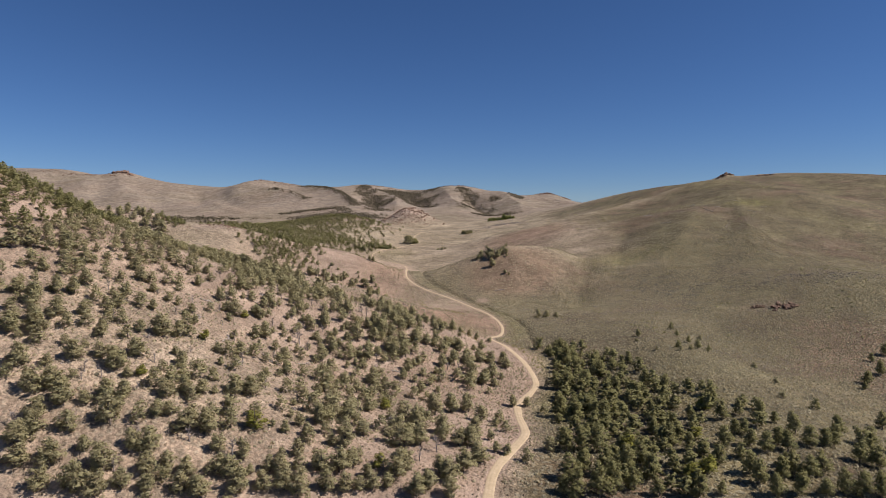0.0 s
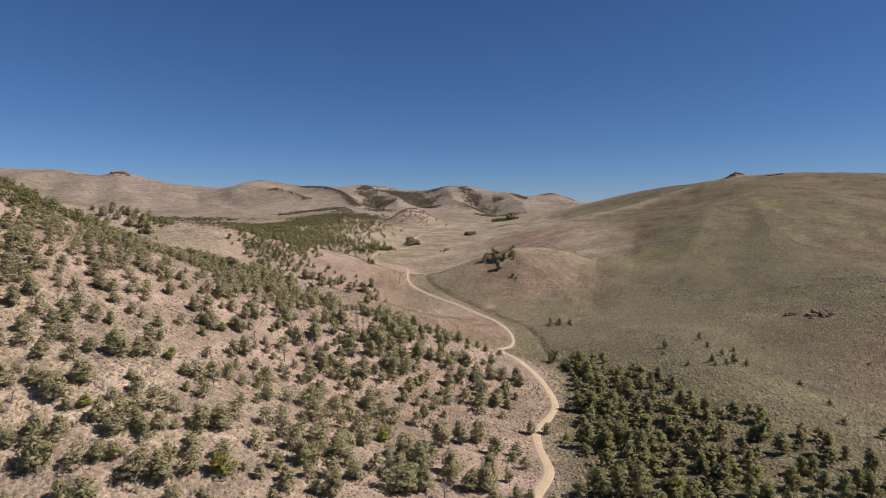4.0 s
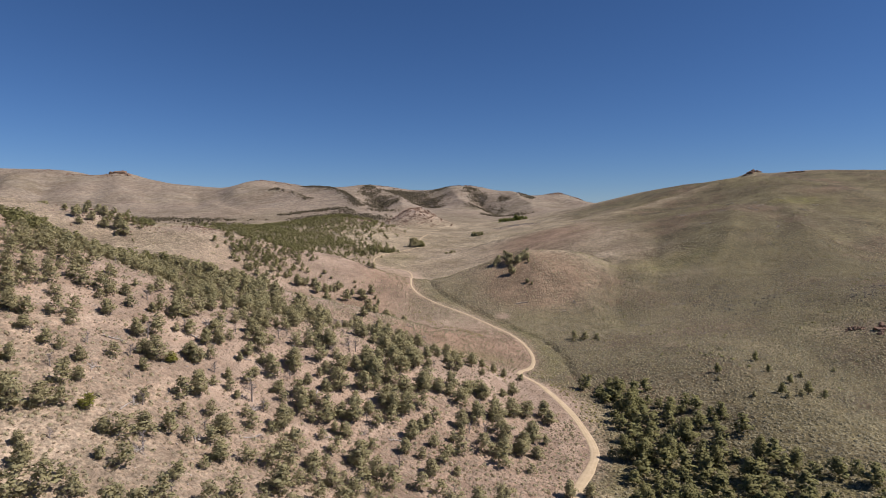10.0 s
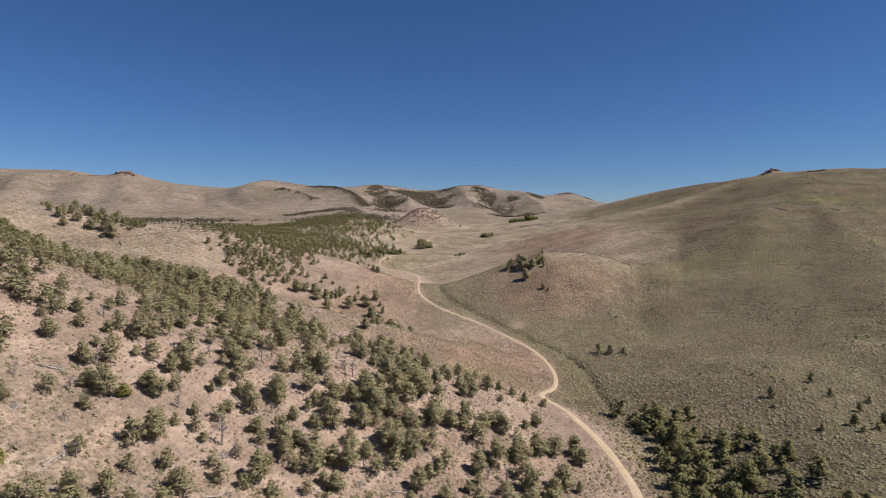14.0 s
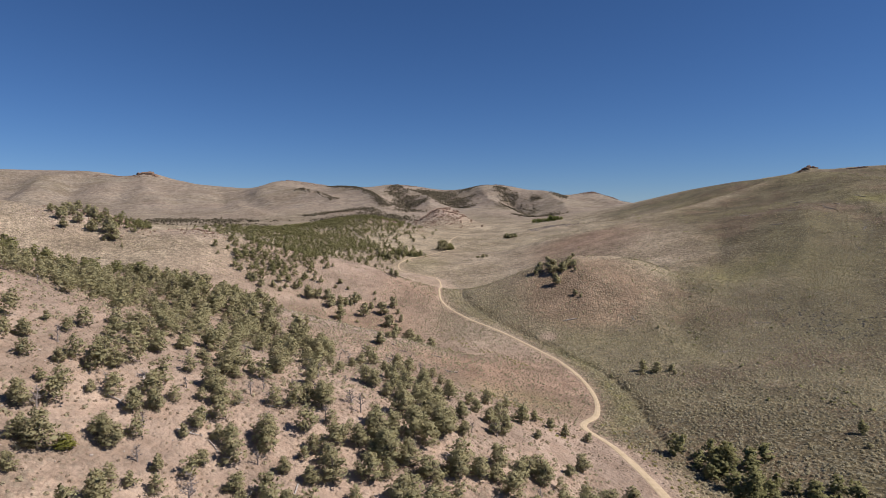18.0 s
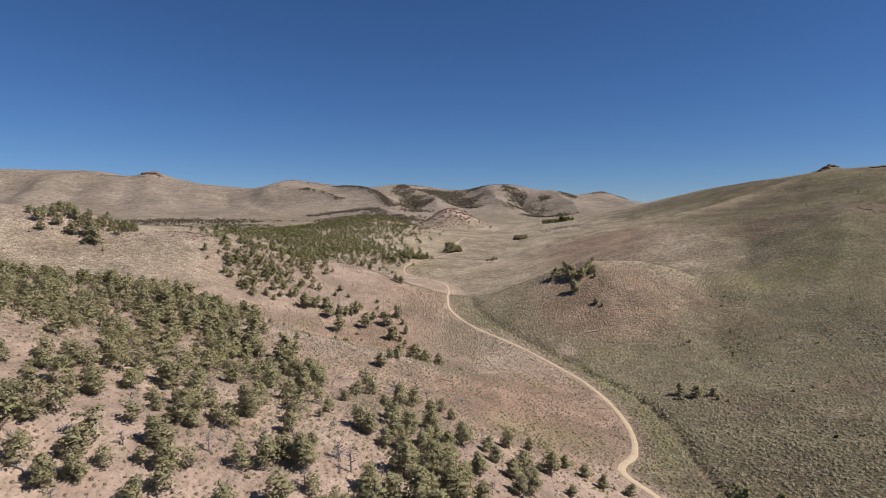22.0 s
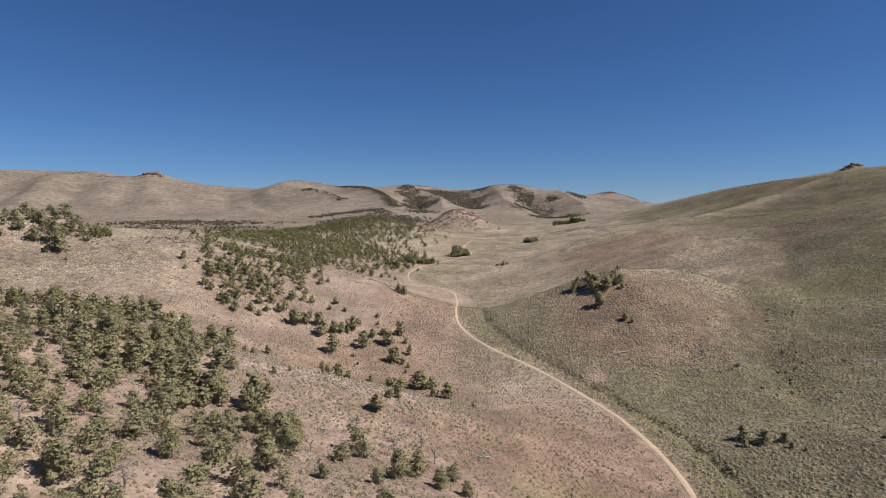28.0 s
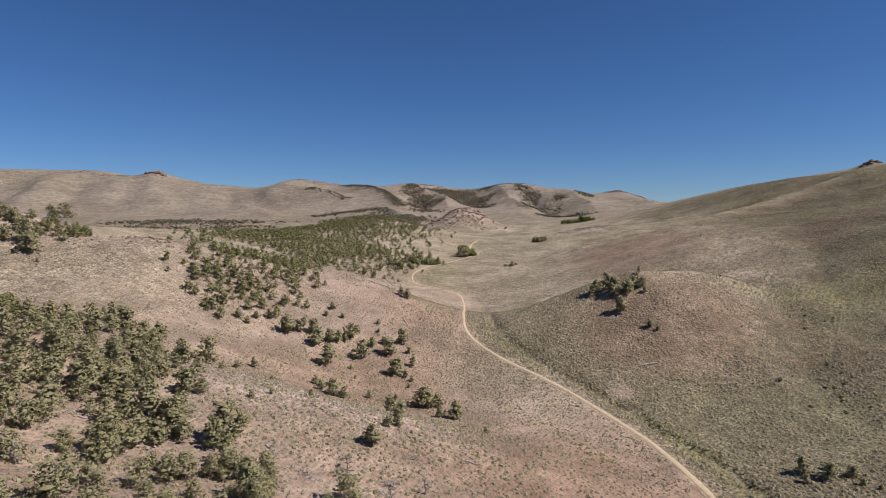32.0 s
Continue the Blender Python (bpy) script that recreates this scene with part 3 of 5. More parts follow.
DEAD_TREES = [
    (-7, 178, 1), (-106, 179, 0.92), (-101, 179, 0.73), (-2, 185, 1.4), (-17, 197, 1.1), (-86, 207, 0.6), (-61, 258, 1.3), (-74, 264, 0.91),
    (2, 275, 0.87), (7, 276, 1.1), (-64, 297, 0.87), (-38, 303, 1.1), (-56, 304, 0.94), (-41, 306, 1.1), (-10, 312, 0.72), (-45, 318, 0.63),
]
GROVE_JUNIPERS_A = [
    (37, 167, 1.3), (107, 167, 1.3), (100, 167, 1.5), (93, 167, 1.4), (34, 168, 1.1), (44, 168, 1.6), (78, 168, 1), (113, 168, 1.6),
    (72, 168, 1.2), (118, 168, 1.6), (123, 168, 1.6), (61, 169, 1), (49, 172, 1.5), (55, 172, 1.2), (91, 173, 1.6), (99, 175, 1.6),
    (107, 175, 1.6), (37, 175, 1.6), (103, 176, 1.6), (61, 177, 1.4), (48, 178, 1.6), (112, 178, 1.6), (91, 178, 1.5), (42, 180, 1.6),
    (55, 180, 1.6), (133, 184, 1.6), (85, 185, 1.5), (129, 186, 1.6), (61, 187, 1.6), (82, 189, 1.3), (109, 190, 1.6), (102, 190, 1.4),
]
GROVE_JUNIPERS_B = [
    (79, 193, 1.3), (108, 194, 1.6), (99, 194, 1.4), (118, 194, 1.6), (50, 195, 1.6), (45, 195, 1.6), (40, 195, 1.6), (124, 195, 1.6),
    (91, 195, 1.6), (128, 197, 1.6), (74, 198, 1.4), (101, 202, 1.2), (118, 202, 1.6), (98, 202, 1.4), (144, 203, 1.6), (137, 209, 1.6),
    (73, 209, 1), (87, 210, 1.2), (116, 211, 1.1), (81, 212, 1.2), (111, 212, 1.6), (99, 215, 1.5), (107, 218, 1.3), (90, 220, 1.1),
    (60, 226, 1.6), (64, 228, 1.6), (102, 229, 1.4), (167, 229, 1.5), (79, 229, 1.3), (51, 232, 1.6), (87, 235, 0.99), (46, 237, 1.6),
]
GROVE_JUNIPERS_C = [
    (57, 239, 1.6), (93, 254, 1.6), (80, 254, 1.6), (88, 264, 1.5), (76, 265, 1.5), (64, 272, 1.6), (57, 274, 1.6), (52, 275, 1.6),
    (196, 281, 0.85), (73, 283, 1.6), (202, 288, 1.6), (90, 295, 1.6), (216, 299, 1.6), (76, 305, 1.4), (63, 312, 1.6), (137, 313, 0.8),
    (122, 315, 0.96), (223, 316, 0.96), (133, 317, 1.1), (234, 322, 1.4), (58, 329, 0.83), (133, 330, 0.84), (65, 331, 1.6), (61, 332, 1.1),
    (111, 346, 0.94), (134, 348, 0.79), (137, 366, 1),
]
PINES_A = [
    (-98, 145, 1.3), (-90, 146, 1.6), (-85, 146, 1.4), (-80, 149, 1.1), (-106, 149, 1.5), (-74, 150, 1.1), (-66, 151, 1.2), (-99, 151, 1.6),
    (-86, 152, 1.6), (-62, 152, 1.4), (-53, 154, 1.4), (-76, 154, 1.3), (-109, 154, 1.6), (-67, 156, 1.1), (-93, 156, 1), (-38, 157, 1.5),
    (-47, 157, 1.2), (-72, 157, 0.96), (-107, 158, 1.2), (-42, 158, 1.4), (-56, 159, 1.4), (-60, 159, 1.3), (-82, 160, 1.3), (-100, 160, 1.2),
    (-78, 160, 1.6), (-31, 160, 1.2), (-26, 161, 1.2), (-109, 161, 1.4), (-52, 161, 0.63), (-7, 162, 1.4), (-47, 163, 0.95), (-19, 163, 1.1),
]
PINES_B = [
    (2, 163, 1.2), (-44, 163, 1.3), (-15, 164, 0.94), (-4, 165, 1.3), (-91, 165, 1.6), (-55, 166, 0.97), (-62, 166, 1.1), (-21, 167, 0.79),
    (-105, 167, 1.6), (-34, 167, 1.4), (-114, 168, 1.6), (-29, 168, 1.6), (-100, 169, 0.88), (-13, 169, 1.6), (-72, 170, 1.6), (2, 170, 1.5),
    (-110, 171, 1.6), (-26, 171, 1.3), (-41, 171, 0.98), (-67, 171, 1.5), (-81, 171, 1), (-10, 172, 1.3), (-96, 172, 1.4), (-78, 173, 1),
    (-1, 173, 1.1), (-122, 174, 1.6), (-92, 174, 1.2), (6, 175, 1.6), (-116, 177, 0.82), (-33, 179, 0.74), (-29, 179, 1.3), (-82, 179, 1.2),
]
PINES_C = [
    (-47, 180, 0.75), (-41, 181, 0.85), (11, 181, 1.5), (-111, 182, 1.5), (-95, 182, 0.73), (-78, 183, 1.2), (-99, 184, 1.6), (-132, 185, 1.6),
    (-74, 186, 1.1), (-12, 186, 1.6), (-105, 186, 0.98), (-44, 186, 0.87), (-126, 188, 1.6), (-7, 188, 1.4), (20, 188, 0.77), (-25, 188, 1.2),
    (17, 189, 0.71), (-39, 190, 1.3), (5, 192, 1.4), (-66, 192, 1.5), (-129, 192, 1.2), (-15, 193, 1.4), (9, 193, 1.6), (-97, 193, 1.5),
    (-110, 195, 0.98), (-62, 195, 1.6), (-36, 196, 1.6), (-85, 197, 1.1), (-31, 198, 1.6), (-111, 198, 1), (-126, 198, 1.4), (-134, 199, 1.6),
]
PINES_D = [
    (0, 201, 1.5), (-8, 202, 1.6), (-141, 202, 1.3), (-89, 202, 0.7), (-120, 203, 1), (11, 205, 1.3), (-103, 207, 1), (-13, 209, 1.6),
    (-133, 210, 1.3), (-97, 210, 1.6), (-62, 211, 0.87), (-26, 212, 1.2), (-129, 213, 1.3), (-93, 215, 1.2), (-80, 216, 0.9), (-115, 216, 1.3),
    (19, 219, 0.73), (-43, 220, 1.6), (-144, 220, 1.1), (-130, 222, 1.3), (-74, 222, 1.2), (-117, 224, 1.3), (14, 225, 1.2), (-3, 225, 1.6),
    (-107, 225, 0.87), (-58, 225, 1.2), (-94, 230, 0.79), (-33, 231, 1.1), (3, 232, 1.5), (10, 235, 1.5), (-81, 235, 0.79), (-39, 237, 1.1),
]
PINES_E = [
    (-139, 238, 1.6), (-62, 238, 1.3), (-98, 238, 0.9), (-107, 238, 0.91), (-23, 239, 1.3), (-114, 240, 0.93), (-121, 245, 1.4), (-28, 245, 1.6),
    (-150, 245, 1.6), (-87, 248, 0.69), (-9, 249, 1.1), (-73, 250, 1.4), (-137, 250, 0.74), (29, 250, 1), (35, 251, 0.92), (-50, 251, 1.4),
    (-127, 252, 1.2), (-91, 255, 0.9), (-87, 255, 1.5), (-34, 256, 1.1), (-17, 256, 0.98), (-50, 257, 0.71), (-37, 257, 0.71), (-4, 261, 0.72),
    (-96, 262, 1.1), (-9, 263, 0.73), (-48, 263, 1.2), (-15, 264, 1.2), (-79, 264, 1.2), (-37, 264, 1.2), (-32, 265, 1.5), (-106, 265, 1.1),
]
PINES_F = [
    (-82, 265, 1.1), (12, 267, 1.4), (-46, 267, 1), (-56, 267, 0.9), (-13, 269, 0.84), (18, 270, 1.2), (-29, 270, 1), (-64, 270, 0.77),
    (23, 271, 0.94), (-11, 272, 0.91), (-21, 274, 1.5), (19, 274, 1.3), (-43, 275, 0.93), (-49, 275, 0.78), (-17, 275, 1.5), (-81, 275, 1.1),
    (14, 275, 1.4), (-25, 276, 1.4), (0, 277, 1.2), (-39, 277, 1.4), (-64, 278, 0.8), (-99, 278, 0.68), (-69, 279, 0.97), (-78, 279, 0.98),
    (-32, 280, 1.3), (23, 280, 1.5), (-62, 280, 0.64), (27, 281, 0.66), (-109, 281, 0.87), (-55, 282, 1.5), (-45, 284, 0.81), (-19, 286, 1.3),
]
PINES_G = [
    (-94, 286, 1.2), (5, 286, 1.1), (-91, 286, 0.97), (-29, 287, 1.6), (11, 287, 0.99), (-24, 288, 1.3), (-36, 289, 1.1), (-68, 289, 1.2),
    (-40, 289, 0.99), (-13, 290, 1.5), (12, 290, 1.5), (-8, 293, 1.3), (-32, 294, 1.5), (-72, 294, 1.4), (-4, 294, 1), (18, 295, 1.4),
    (1, 296, 1.2), (31, 297, 1.2), (-24, 298, 1.6), (23, 299, 1.4), (-34, 299, 1), (-47, 300, 1.4), (-3, 300, 1.2), (-51, 301, 1),
    (8, 301, 1.1), (-89, 302, 1.2), (-29, 302, 0.67), (4, 302, 1.1), (30, 302, 1.4), (-22, 303, 1), (-73, 303, 1.2), (-101, 303, 1),
]
PINES_H = [
    (-70, 303, 0.72), (-17, 304, 1.6), (7, 304, 1.2), (-72, 307, 1.3), (-28, 307, 1.4), (-19, 307, 1.2), (-47, 308, 0.71), (-99, 309, 1.2),
    (-12, 309, 0.9), (-87, 310, 1), (-23, 311, 1.2), (-27, 311, 0.95), (-53, 311, 0.97), (-16, 311, 1.2), (16, 311, 0.74), (-21, 313, 1.5),
    (-63, 314, 1.1), (-33, 316, 0.86), (20, 316, 1.1), (-29, 317, 0.98), (-4, 317, 0.88), (-64, 318, 1.5), (-13, 318, 1), (-19, 319, 1),
    (-85, 319, 1.1), (-37, 320, 1), (-1, 320, 1.1), (-40, 322, 1), (-32, 322, 1.1), (-25, 322, 1), (-79, 323, 1.1), (-20, 323, 1),
]
PINES_I = [
    (-5, 324, 1), (-23, 324, 1.2), (-29, 327, 1.3), (9, 328, 0.68), (-49, 329, 0.68), (-9, 330, 0.81), (-2, 331, 1.1), (-17, 331, 1.2),
    (-87, 334, 1.3), (-11, 335, 0.83), (-25, 336, 1.2), (-35, 336, 0.98), (5, 338, 1.3), (-76, 339, 1.2), (19, 342, 0.75), (26, 343, 0.77),
    (-60, 345, 1.6), (15, 346, 0.77), (-69, 346, 1.2), (-49, 347, 0.75), (-5, 347, 1), (10, 348, 0.77), (-39, 351, 0.76), (1, 355, 0.79),
    (-36, 359, 1.3), (-60, 359, 1.3), (-21, 361, 0.71), (-27, 361, 0.96), (-99, 364, 0.84), (-64, 364, 1.6), (-50, 365, 0.99), (-33, 366, 1.3),
]
PINES_J = [
    (-77, 367, 1.1), (-81, 368, 0.81), (-95, 368, 1.5), (-92, 369, 1.6), (-62, 369, 1.1), (-46, 370, 0.84), (-25, 370, 0.94), (-64, 371, 0.91),
    (-74, 371, 1), (-71, 372, 1.2), (-69, 373, 0.93), (-65, 376, 1.2),
]
BACK_PINES_A = [
    (-160, 227, 1.6), (-157, 234, 1.5), (-110, 368, 1), (-117, 372, 1.1), (-92, 376, 1.1), (-112, 377, 1.3), (-89, 379, 1), (-102, 381, 0.93),
    (-93, 382, 0.78), (-124, 383, 1.3), (-79, 383, 1.1), (-89, 385, 1), (-100, 386, 1.1), (-78, 387, 1.6), (-92, 389, 1.2), (-97, 389, 1.4),
    (-113, 390, 1.3), (-121, 391, 1.2), (-114, 393, 1.6), (-107, 394, 1.3), (-78, 395, 0.76), (-134, 396, 1.3), (-108, 398, 1.2), (-127, 402, 1.4),
    (-49, 403, 1), (-96, 404, 1.3), (-131, 405, 1.5), (-147, 406, 1.4), (-105, 408, 1.2), (-125, 408, 0.97), (-112, 409, 1.1), (-144, 411, 1),
]
BACK_PINES_B = [
    (-112, 414, 0.96), (-47, 415, 0.64), (-153, 417, 0.72), (-148, 421, 1.1), (-139, 423, 1.2), (-123, 425, 1.2), (-108, 426, 1.3), (-46, 429, 0.94),
    (-167, 430, 1.2), (-162, 435, 1.2), (74, 436, 1.1), (81, 437, 0.75), (69, 440, 0.97), (-159, 440, 1.2), (-126, 441, 1.3), (-145, 441, 1.4),
    (-157, 445, 1.2), (-181, 451, 1.3), (-149, 456, 1.4), (-160, 461, 1.5), (-120, 464, 1.5), (-144, 466, 1.3), (-56, 471, 1.1), (-141, 472, 1.3),
    (-154, 473, 1.6), (-39, 476, 0.71), (-162, 477, 1.4), (-33, 477, 1.4), (-115, 478, 0.68), (-76, 483, 0.92), (-80, 484, 1.2), (-86, 488, 0.77),
]
BACK_PINES_C = [
    (-47, 488, 1.6), (-44, 490, 1.3), (-113, 490, 0.71), (-41, 492, 1), (-92, 520, 1.6), (-58, 522, 0.67), (-63, 523, 1.6), (-144, 528, 1.1),
    (-153, 533, 0.96), (-150, 533, 1.2), (-80, 534, 1.6), (-134, 535, 0.73), (-139, 536, 0.85), (-57, 536, 0.8), (-102, 538, 1.6), (-117, 540, 1.6),
    (-133, 543, 0.75), (-69, 544, 1.5), (-97, 544, 1.3), (-283, 545, 0.89), (-250, 546, 1.6), (-94, 546, 1), (-113, 546, 1.2), (-120, 547, 0.64),
    (-91, 548, 0.63), (-128, 548, 0.97), (-107, 548, 1.3), (-139, 548, 1.1), (-78, 549, 0.94), (-60, 549, 0.62), (-268, 552, 1.3), (-90, 552, 1.5),
]
BACK_PINES_D = [
    (-113, 553, 0.76), (-73, 554, 0.85), (-260, 556, 1.5), (-293, 556, 1.2), (-281, 558, 1.1), (-64, 558, 1.3), (-88, 559, 0.87), (-292, 568, 0.94),
    (58, 569, 0.79), (-310, 570, 0.81), (-300, 571, 0.8), (-279, 572, 1.1), (-285, 574, 0.94), (-105, 578, 0.81), (47, 585, 1.5), (-301, 587, 1.1),
    (53, 599, 1.6), (46, 602, 1.2), (62, 603, 1.1), (57, 604, 1.2), (48, 605, 1.5), (35, 609, 0.87), (60, 610, 1.1), (38, 611, 1.4),
    (45, 611, 1.6), (-70, 614, 1.1), (-74, 617, 0.89), (64, 620, 0.64), (-101, 779, 0.73), (-114, 783, 0.74), (-124, 784, 1.3), (-135, 801, 1.2),
]
BACK_PINES_E = [
    (-108, 849, 1.5), (-103, 865, 1.3), (-119, 873, 1.5), (-127, 885, 1.5), (-1, 888, 0.87), (-98, 888, 1.3), (3, 893, 0.66), (-79, 913, 1.6),
    (-107, 917, 1.6), (-89, 922, 1.9), (-99, 923, 1.9), (-58, 978, 2.7), (-52, 980, 2.5), (-99, 1026, 1.3), (41, 1092, 1.3), (46, 1096, 1.2),
    (36, 1097, 1.2), (-1076, 1694, 7.6), (-1110, 1699, 5.1), (-1228, 1845, 3.5),
]
GREEN_BUSHES_ALL = GREEN_BUSHES
YOUNG_PINES_ALL = YOUNG_PINES_A + YOUNG_PINES_B + YOUNG_PINES_C
DEAD_TREES_ALL = DEAD_TREES
GROVE_JUNIPERS_ALL = GROVE_JUNIPERS_A + GROVE_JUNIPERS_B + GROVE_JUNIPERS_C
PINES_ALL = PINES_A + PINES_B + PINES_C + PINES_D + PINES_E + PINES_F + PINES_G + PINES_H + PINES_I + PINES_J
BACK_PINES_ALL = [(x, y, size * (1.35 if x < -235 and y < 600 else 1.0)) for x, y, size in BACK_PINES_A + BACK_PINES_B + BACK_PINES_C + BACK_PINES_D + BACK_PINES_E]

# ---- trees ----
def tufts(rng, centres, radii, per, size, flat=0.8):
    """Sprays of little leafy triangles round the centres, each lying across the way out."""
    n = len(centres) * per
    c = np.repeat(centres, per, 0)
    r = np.repeat(radii, per)[:, None]
    d = rng.normal(size=(n, 3))
    d /= np.linalg.norm(d, axis=1)[:, None]
    p = c + d * r * (0.55 + 0.5 * rng.random((n, 1))) * np.array([1, 1, flat])
    out = d + (0, 0, 0.35) + 0.35 * rng.normal(size=(n, 3))
    out /= np.linalg.norm(out, axis=1)[:, None]
    a = np.cross(out, rng.normal(size=(n, 3)))
    a /= np.linalg.norm(a, axis=1)[:, None] + 1e-6
    b = np.cross(out, a)
    s = size * (0.6 + 0.8 * rng.random((n, 1)))
    v = np.stack([p - a * s * 0.75 - b * s * 0.30, p + a * s * 0.45 - b * s * 0.42, p + a * s * 0.2 + b * s * 0.62], 1).reshape(-1, 3)
    return v, np.arange(3 * n).reshape(-1, 3)


def lump(rng, centre, radius, flat=0.8):
    """A small uneven eight-sided body that fills the inside of a clump."""
    ring = 5
    v = [(0, 0, 1)] + [(math.cos(2 * math.pi * k / ring), math.sin(2 * math.pi * k / ring), 0.1) for k in range(ring)] + [(0, 0, -0.8)]
    v = np.array(v) * (0.75 + 0.5 * rng.random((ring + 2, 1))) * radius * np.array([1, 1, flat]) + centre
    f = [(0, 1 + k, 1 + (k + 1) % ring) for k in range(ring)] + [(ring + 1, 1 + (k + 1) % ring, 1 + k) for k in range(ring)]
    return v, np.array(f)


def join(parts_list):
    vs, fs, n = [], [], 0
    for v, f in parts_list:
        vs.append(v)
        fs.append(f + n)
        n += len(v)
    return np.vstack(vs), np.vstack(fs)


def crown_shape(rng, kind, clumps, per, size, skip=1):
    """A crown five metres high: uneven lobes of needle sprays on a rounded cone, reaching down close to the ground."""
    pts, rad = [], []
    lobes = rng.integers(7, 11)
    start, tip = rng.random() * 6.28, (0.5 if kind == "round" else 0.22)
    for k in range(lobes):
        up = (k + rng.uniform(0.0, 0.8)) / lobes
        ang = start + 2.4 * k + rng.normal() * 0.4
        out = rng.uniform(0.65, 1.2) * (1.2 - (1.2 - tip) * up ** 1.3)
        pts.append((math.cos(ang) * out, math.sin(ang) * out, 0.85 + 3.3 * up))
        rad.append(rng.uniform(0.62, 0.98) * (1.12 - 0.5 * up))
    lean = rng.normal(size=2) * 0.3
    for z, r in ((1.3, 1.15), (2.5, 1.0), (3.5, 0.8), (4.25, 0.55 if kind == "round" else 0.36)):
        pts.append((lean[0] * z / 3, lean[1] * z / 3, z))
        rad.append(r * rng.uniform(0.85, 1.1))
    lobe_c, lobe_r = np.array(pts), np.array(rad)
    pick = rng.choice(len(lobe_c), clumps, p=lobe_r ** 2 / (lobe_r ** 2).sum())
    d = rng.normal(size=(clumps, 3))
    d[:, 2] = d[:, 2] * 0.9 + 0.2
    d /= np.linalg.norm(d, axis=1)[:, None]
    cc = lobe_c[pick] + d * lobe_r[pick][:, None] * rng.uniform(0.78, 1.08, (clumps, 1)) * np.array([1, 1, 0.9])
    cc[:, 2] = np.clip(cc[:, 2], 0.3, 5.0)
    cr = rng.uniform(0.14, 0.30, clumps)
    cores = [lump(rng, c, r * 0.62) for c, r in zip(lobe_c[::-skip], lobe_r[::-skip])]
    v, f = join([tufts(rng, cc, cr, per, size)] + cores)
    # the light falls on each lobe as on a rounded mass
    gap = np.linalg.norm(v[:, None, :] - lobe_c[None], axis=2) / lobe_r
    near = lobe_c[gap.argmin(1)]
    n = v - near
    n /= np.linalg.norm(n, axis=1)[:, None] + 1e-9
    whole = v - (0, 0, 1.0)
    whole /= np.linalg.norm(whole, axis=1)[:, None] + 1e-9
    n = 0.75 * n + 0.75 * whole + (0, 0, 0.15) + 0.18 * rng.normal(size=v.shape)
    return (v, f, n / (np.linalg.norm(n, axis=1)[:, None] + 1e-9)), lobe_c


def tube(path, radii, sides=5):
    path, v = np.asarray(path, float), []
    for i, (p, r) in enumerate(zip(path, radii)):
        d = path[min(i + 1, len(path) - 1)] - path[max(i - 1, 0)]
        d /= np.linalg.norm(d) + 1e-9
        a = np.cross(d, (0.3, 0.8, 0.5))
        a /= np.linalg.norm(a)
        b = np.cross(d, a)
        v += [p + r * (math.cos(6.2832 * k / sides) * a + math.sin(6.2832 * k / sides) * b) for k in range(sides)]
    f = []
    for i in range(len(path) - 1):
        for k in range(sides):
            q = [i * sides + k, i * sides + (k + 1) % sides, (i + 1) * sides + (k + 1) % sides, (i + 1) * sides + k]
            f += [(q[0], q[1], q[2]), (q[0], q[2], q[3])]
    return np.array(v), np.array(f)


def trunk_shape(rng, lobe_c, thick=0.17):
    lean = rng.normal(size=2) * 0.25
    stem = [(0, 0, -0.5), (0, 0, 0.3), (lean[0] * 0.5, lean[1] * 0.5, 1.3), (lean[0], lean[1], 2.6), (lean[0] * 0.8, lean[1] * 0.8, 4.0)]
    limbs = [tube(stem, [thick * 1.25, thick, thick * 0.8, thick * 0.55, thick * 0.2], 6)]
    for c in lobe_c:
        a = np.array([lean[0] * 0.4, lean[1] * 0.4, max(0.5, c[2] * 0.45)])
        limbs.append(tube([a, (a + c) / 2 + rng.normal(size=3) * 0.12, c], [thick * 0.55, thick * 0.4, thick * 0.15], 4))
    return join(limbs)


def dead_shape(rng, tall=3.6, boughs=14):
    lean = rng.normal(size=2) * 0.4
    top = np.array([lean[0], lean[1], tall])
    out = [tube([(0, 0, -0.4), (0.05, 0, tall * 0.35), top * [0.7, 0.7, 0.7], top], [0.2, 0.16, 0.11, 0.04], 5)]
    for k in range(boughs):
        u = rng.uniform(0.25, 0.95)
        a = top * u
        ang, ln = rng.random() * 6.28, rng.uniform(0.7, 1.7) * (1.2 - 0.6 * u)
        e = a + np.array([math.cos(ang) * ln, math.sin(ang) * ln, rng.uniform(0.1, 0.9)])
        m = (a + e) / 2 + rng.normal(size=3) * 0.12
        out.append(tube([a, m, e], [0.09, 0.065, 0.02], 3))
        for j in range(5):
            w = m + (e - m) * rng.random()
            out.append(tube([w, w + rng.normal(size=3) * 0.38 + [0, 0, 0.15]], [0.035, 0.01], 3))
    return join(out)


def puffed(v, low=0.12):
    """Normals that lean outward from the crown's heart, as a mass of needles takes the light."""
    tall = np.ptp(v[:, 2])
    heart = np.array([v[:, 0].mean(), v[:, 1].mean(), v[:, 2].min() + low * tall])
    d = (v - heart) / np.linalg.norm(v - heart, axis=1)[:, None]
    d = d + np.random.default_rng(len(v)).normal(size=v.shape) * 0.3
    return d / (np.linalg.norm(d, axis=1)[:, None] + 1e-9)


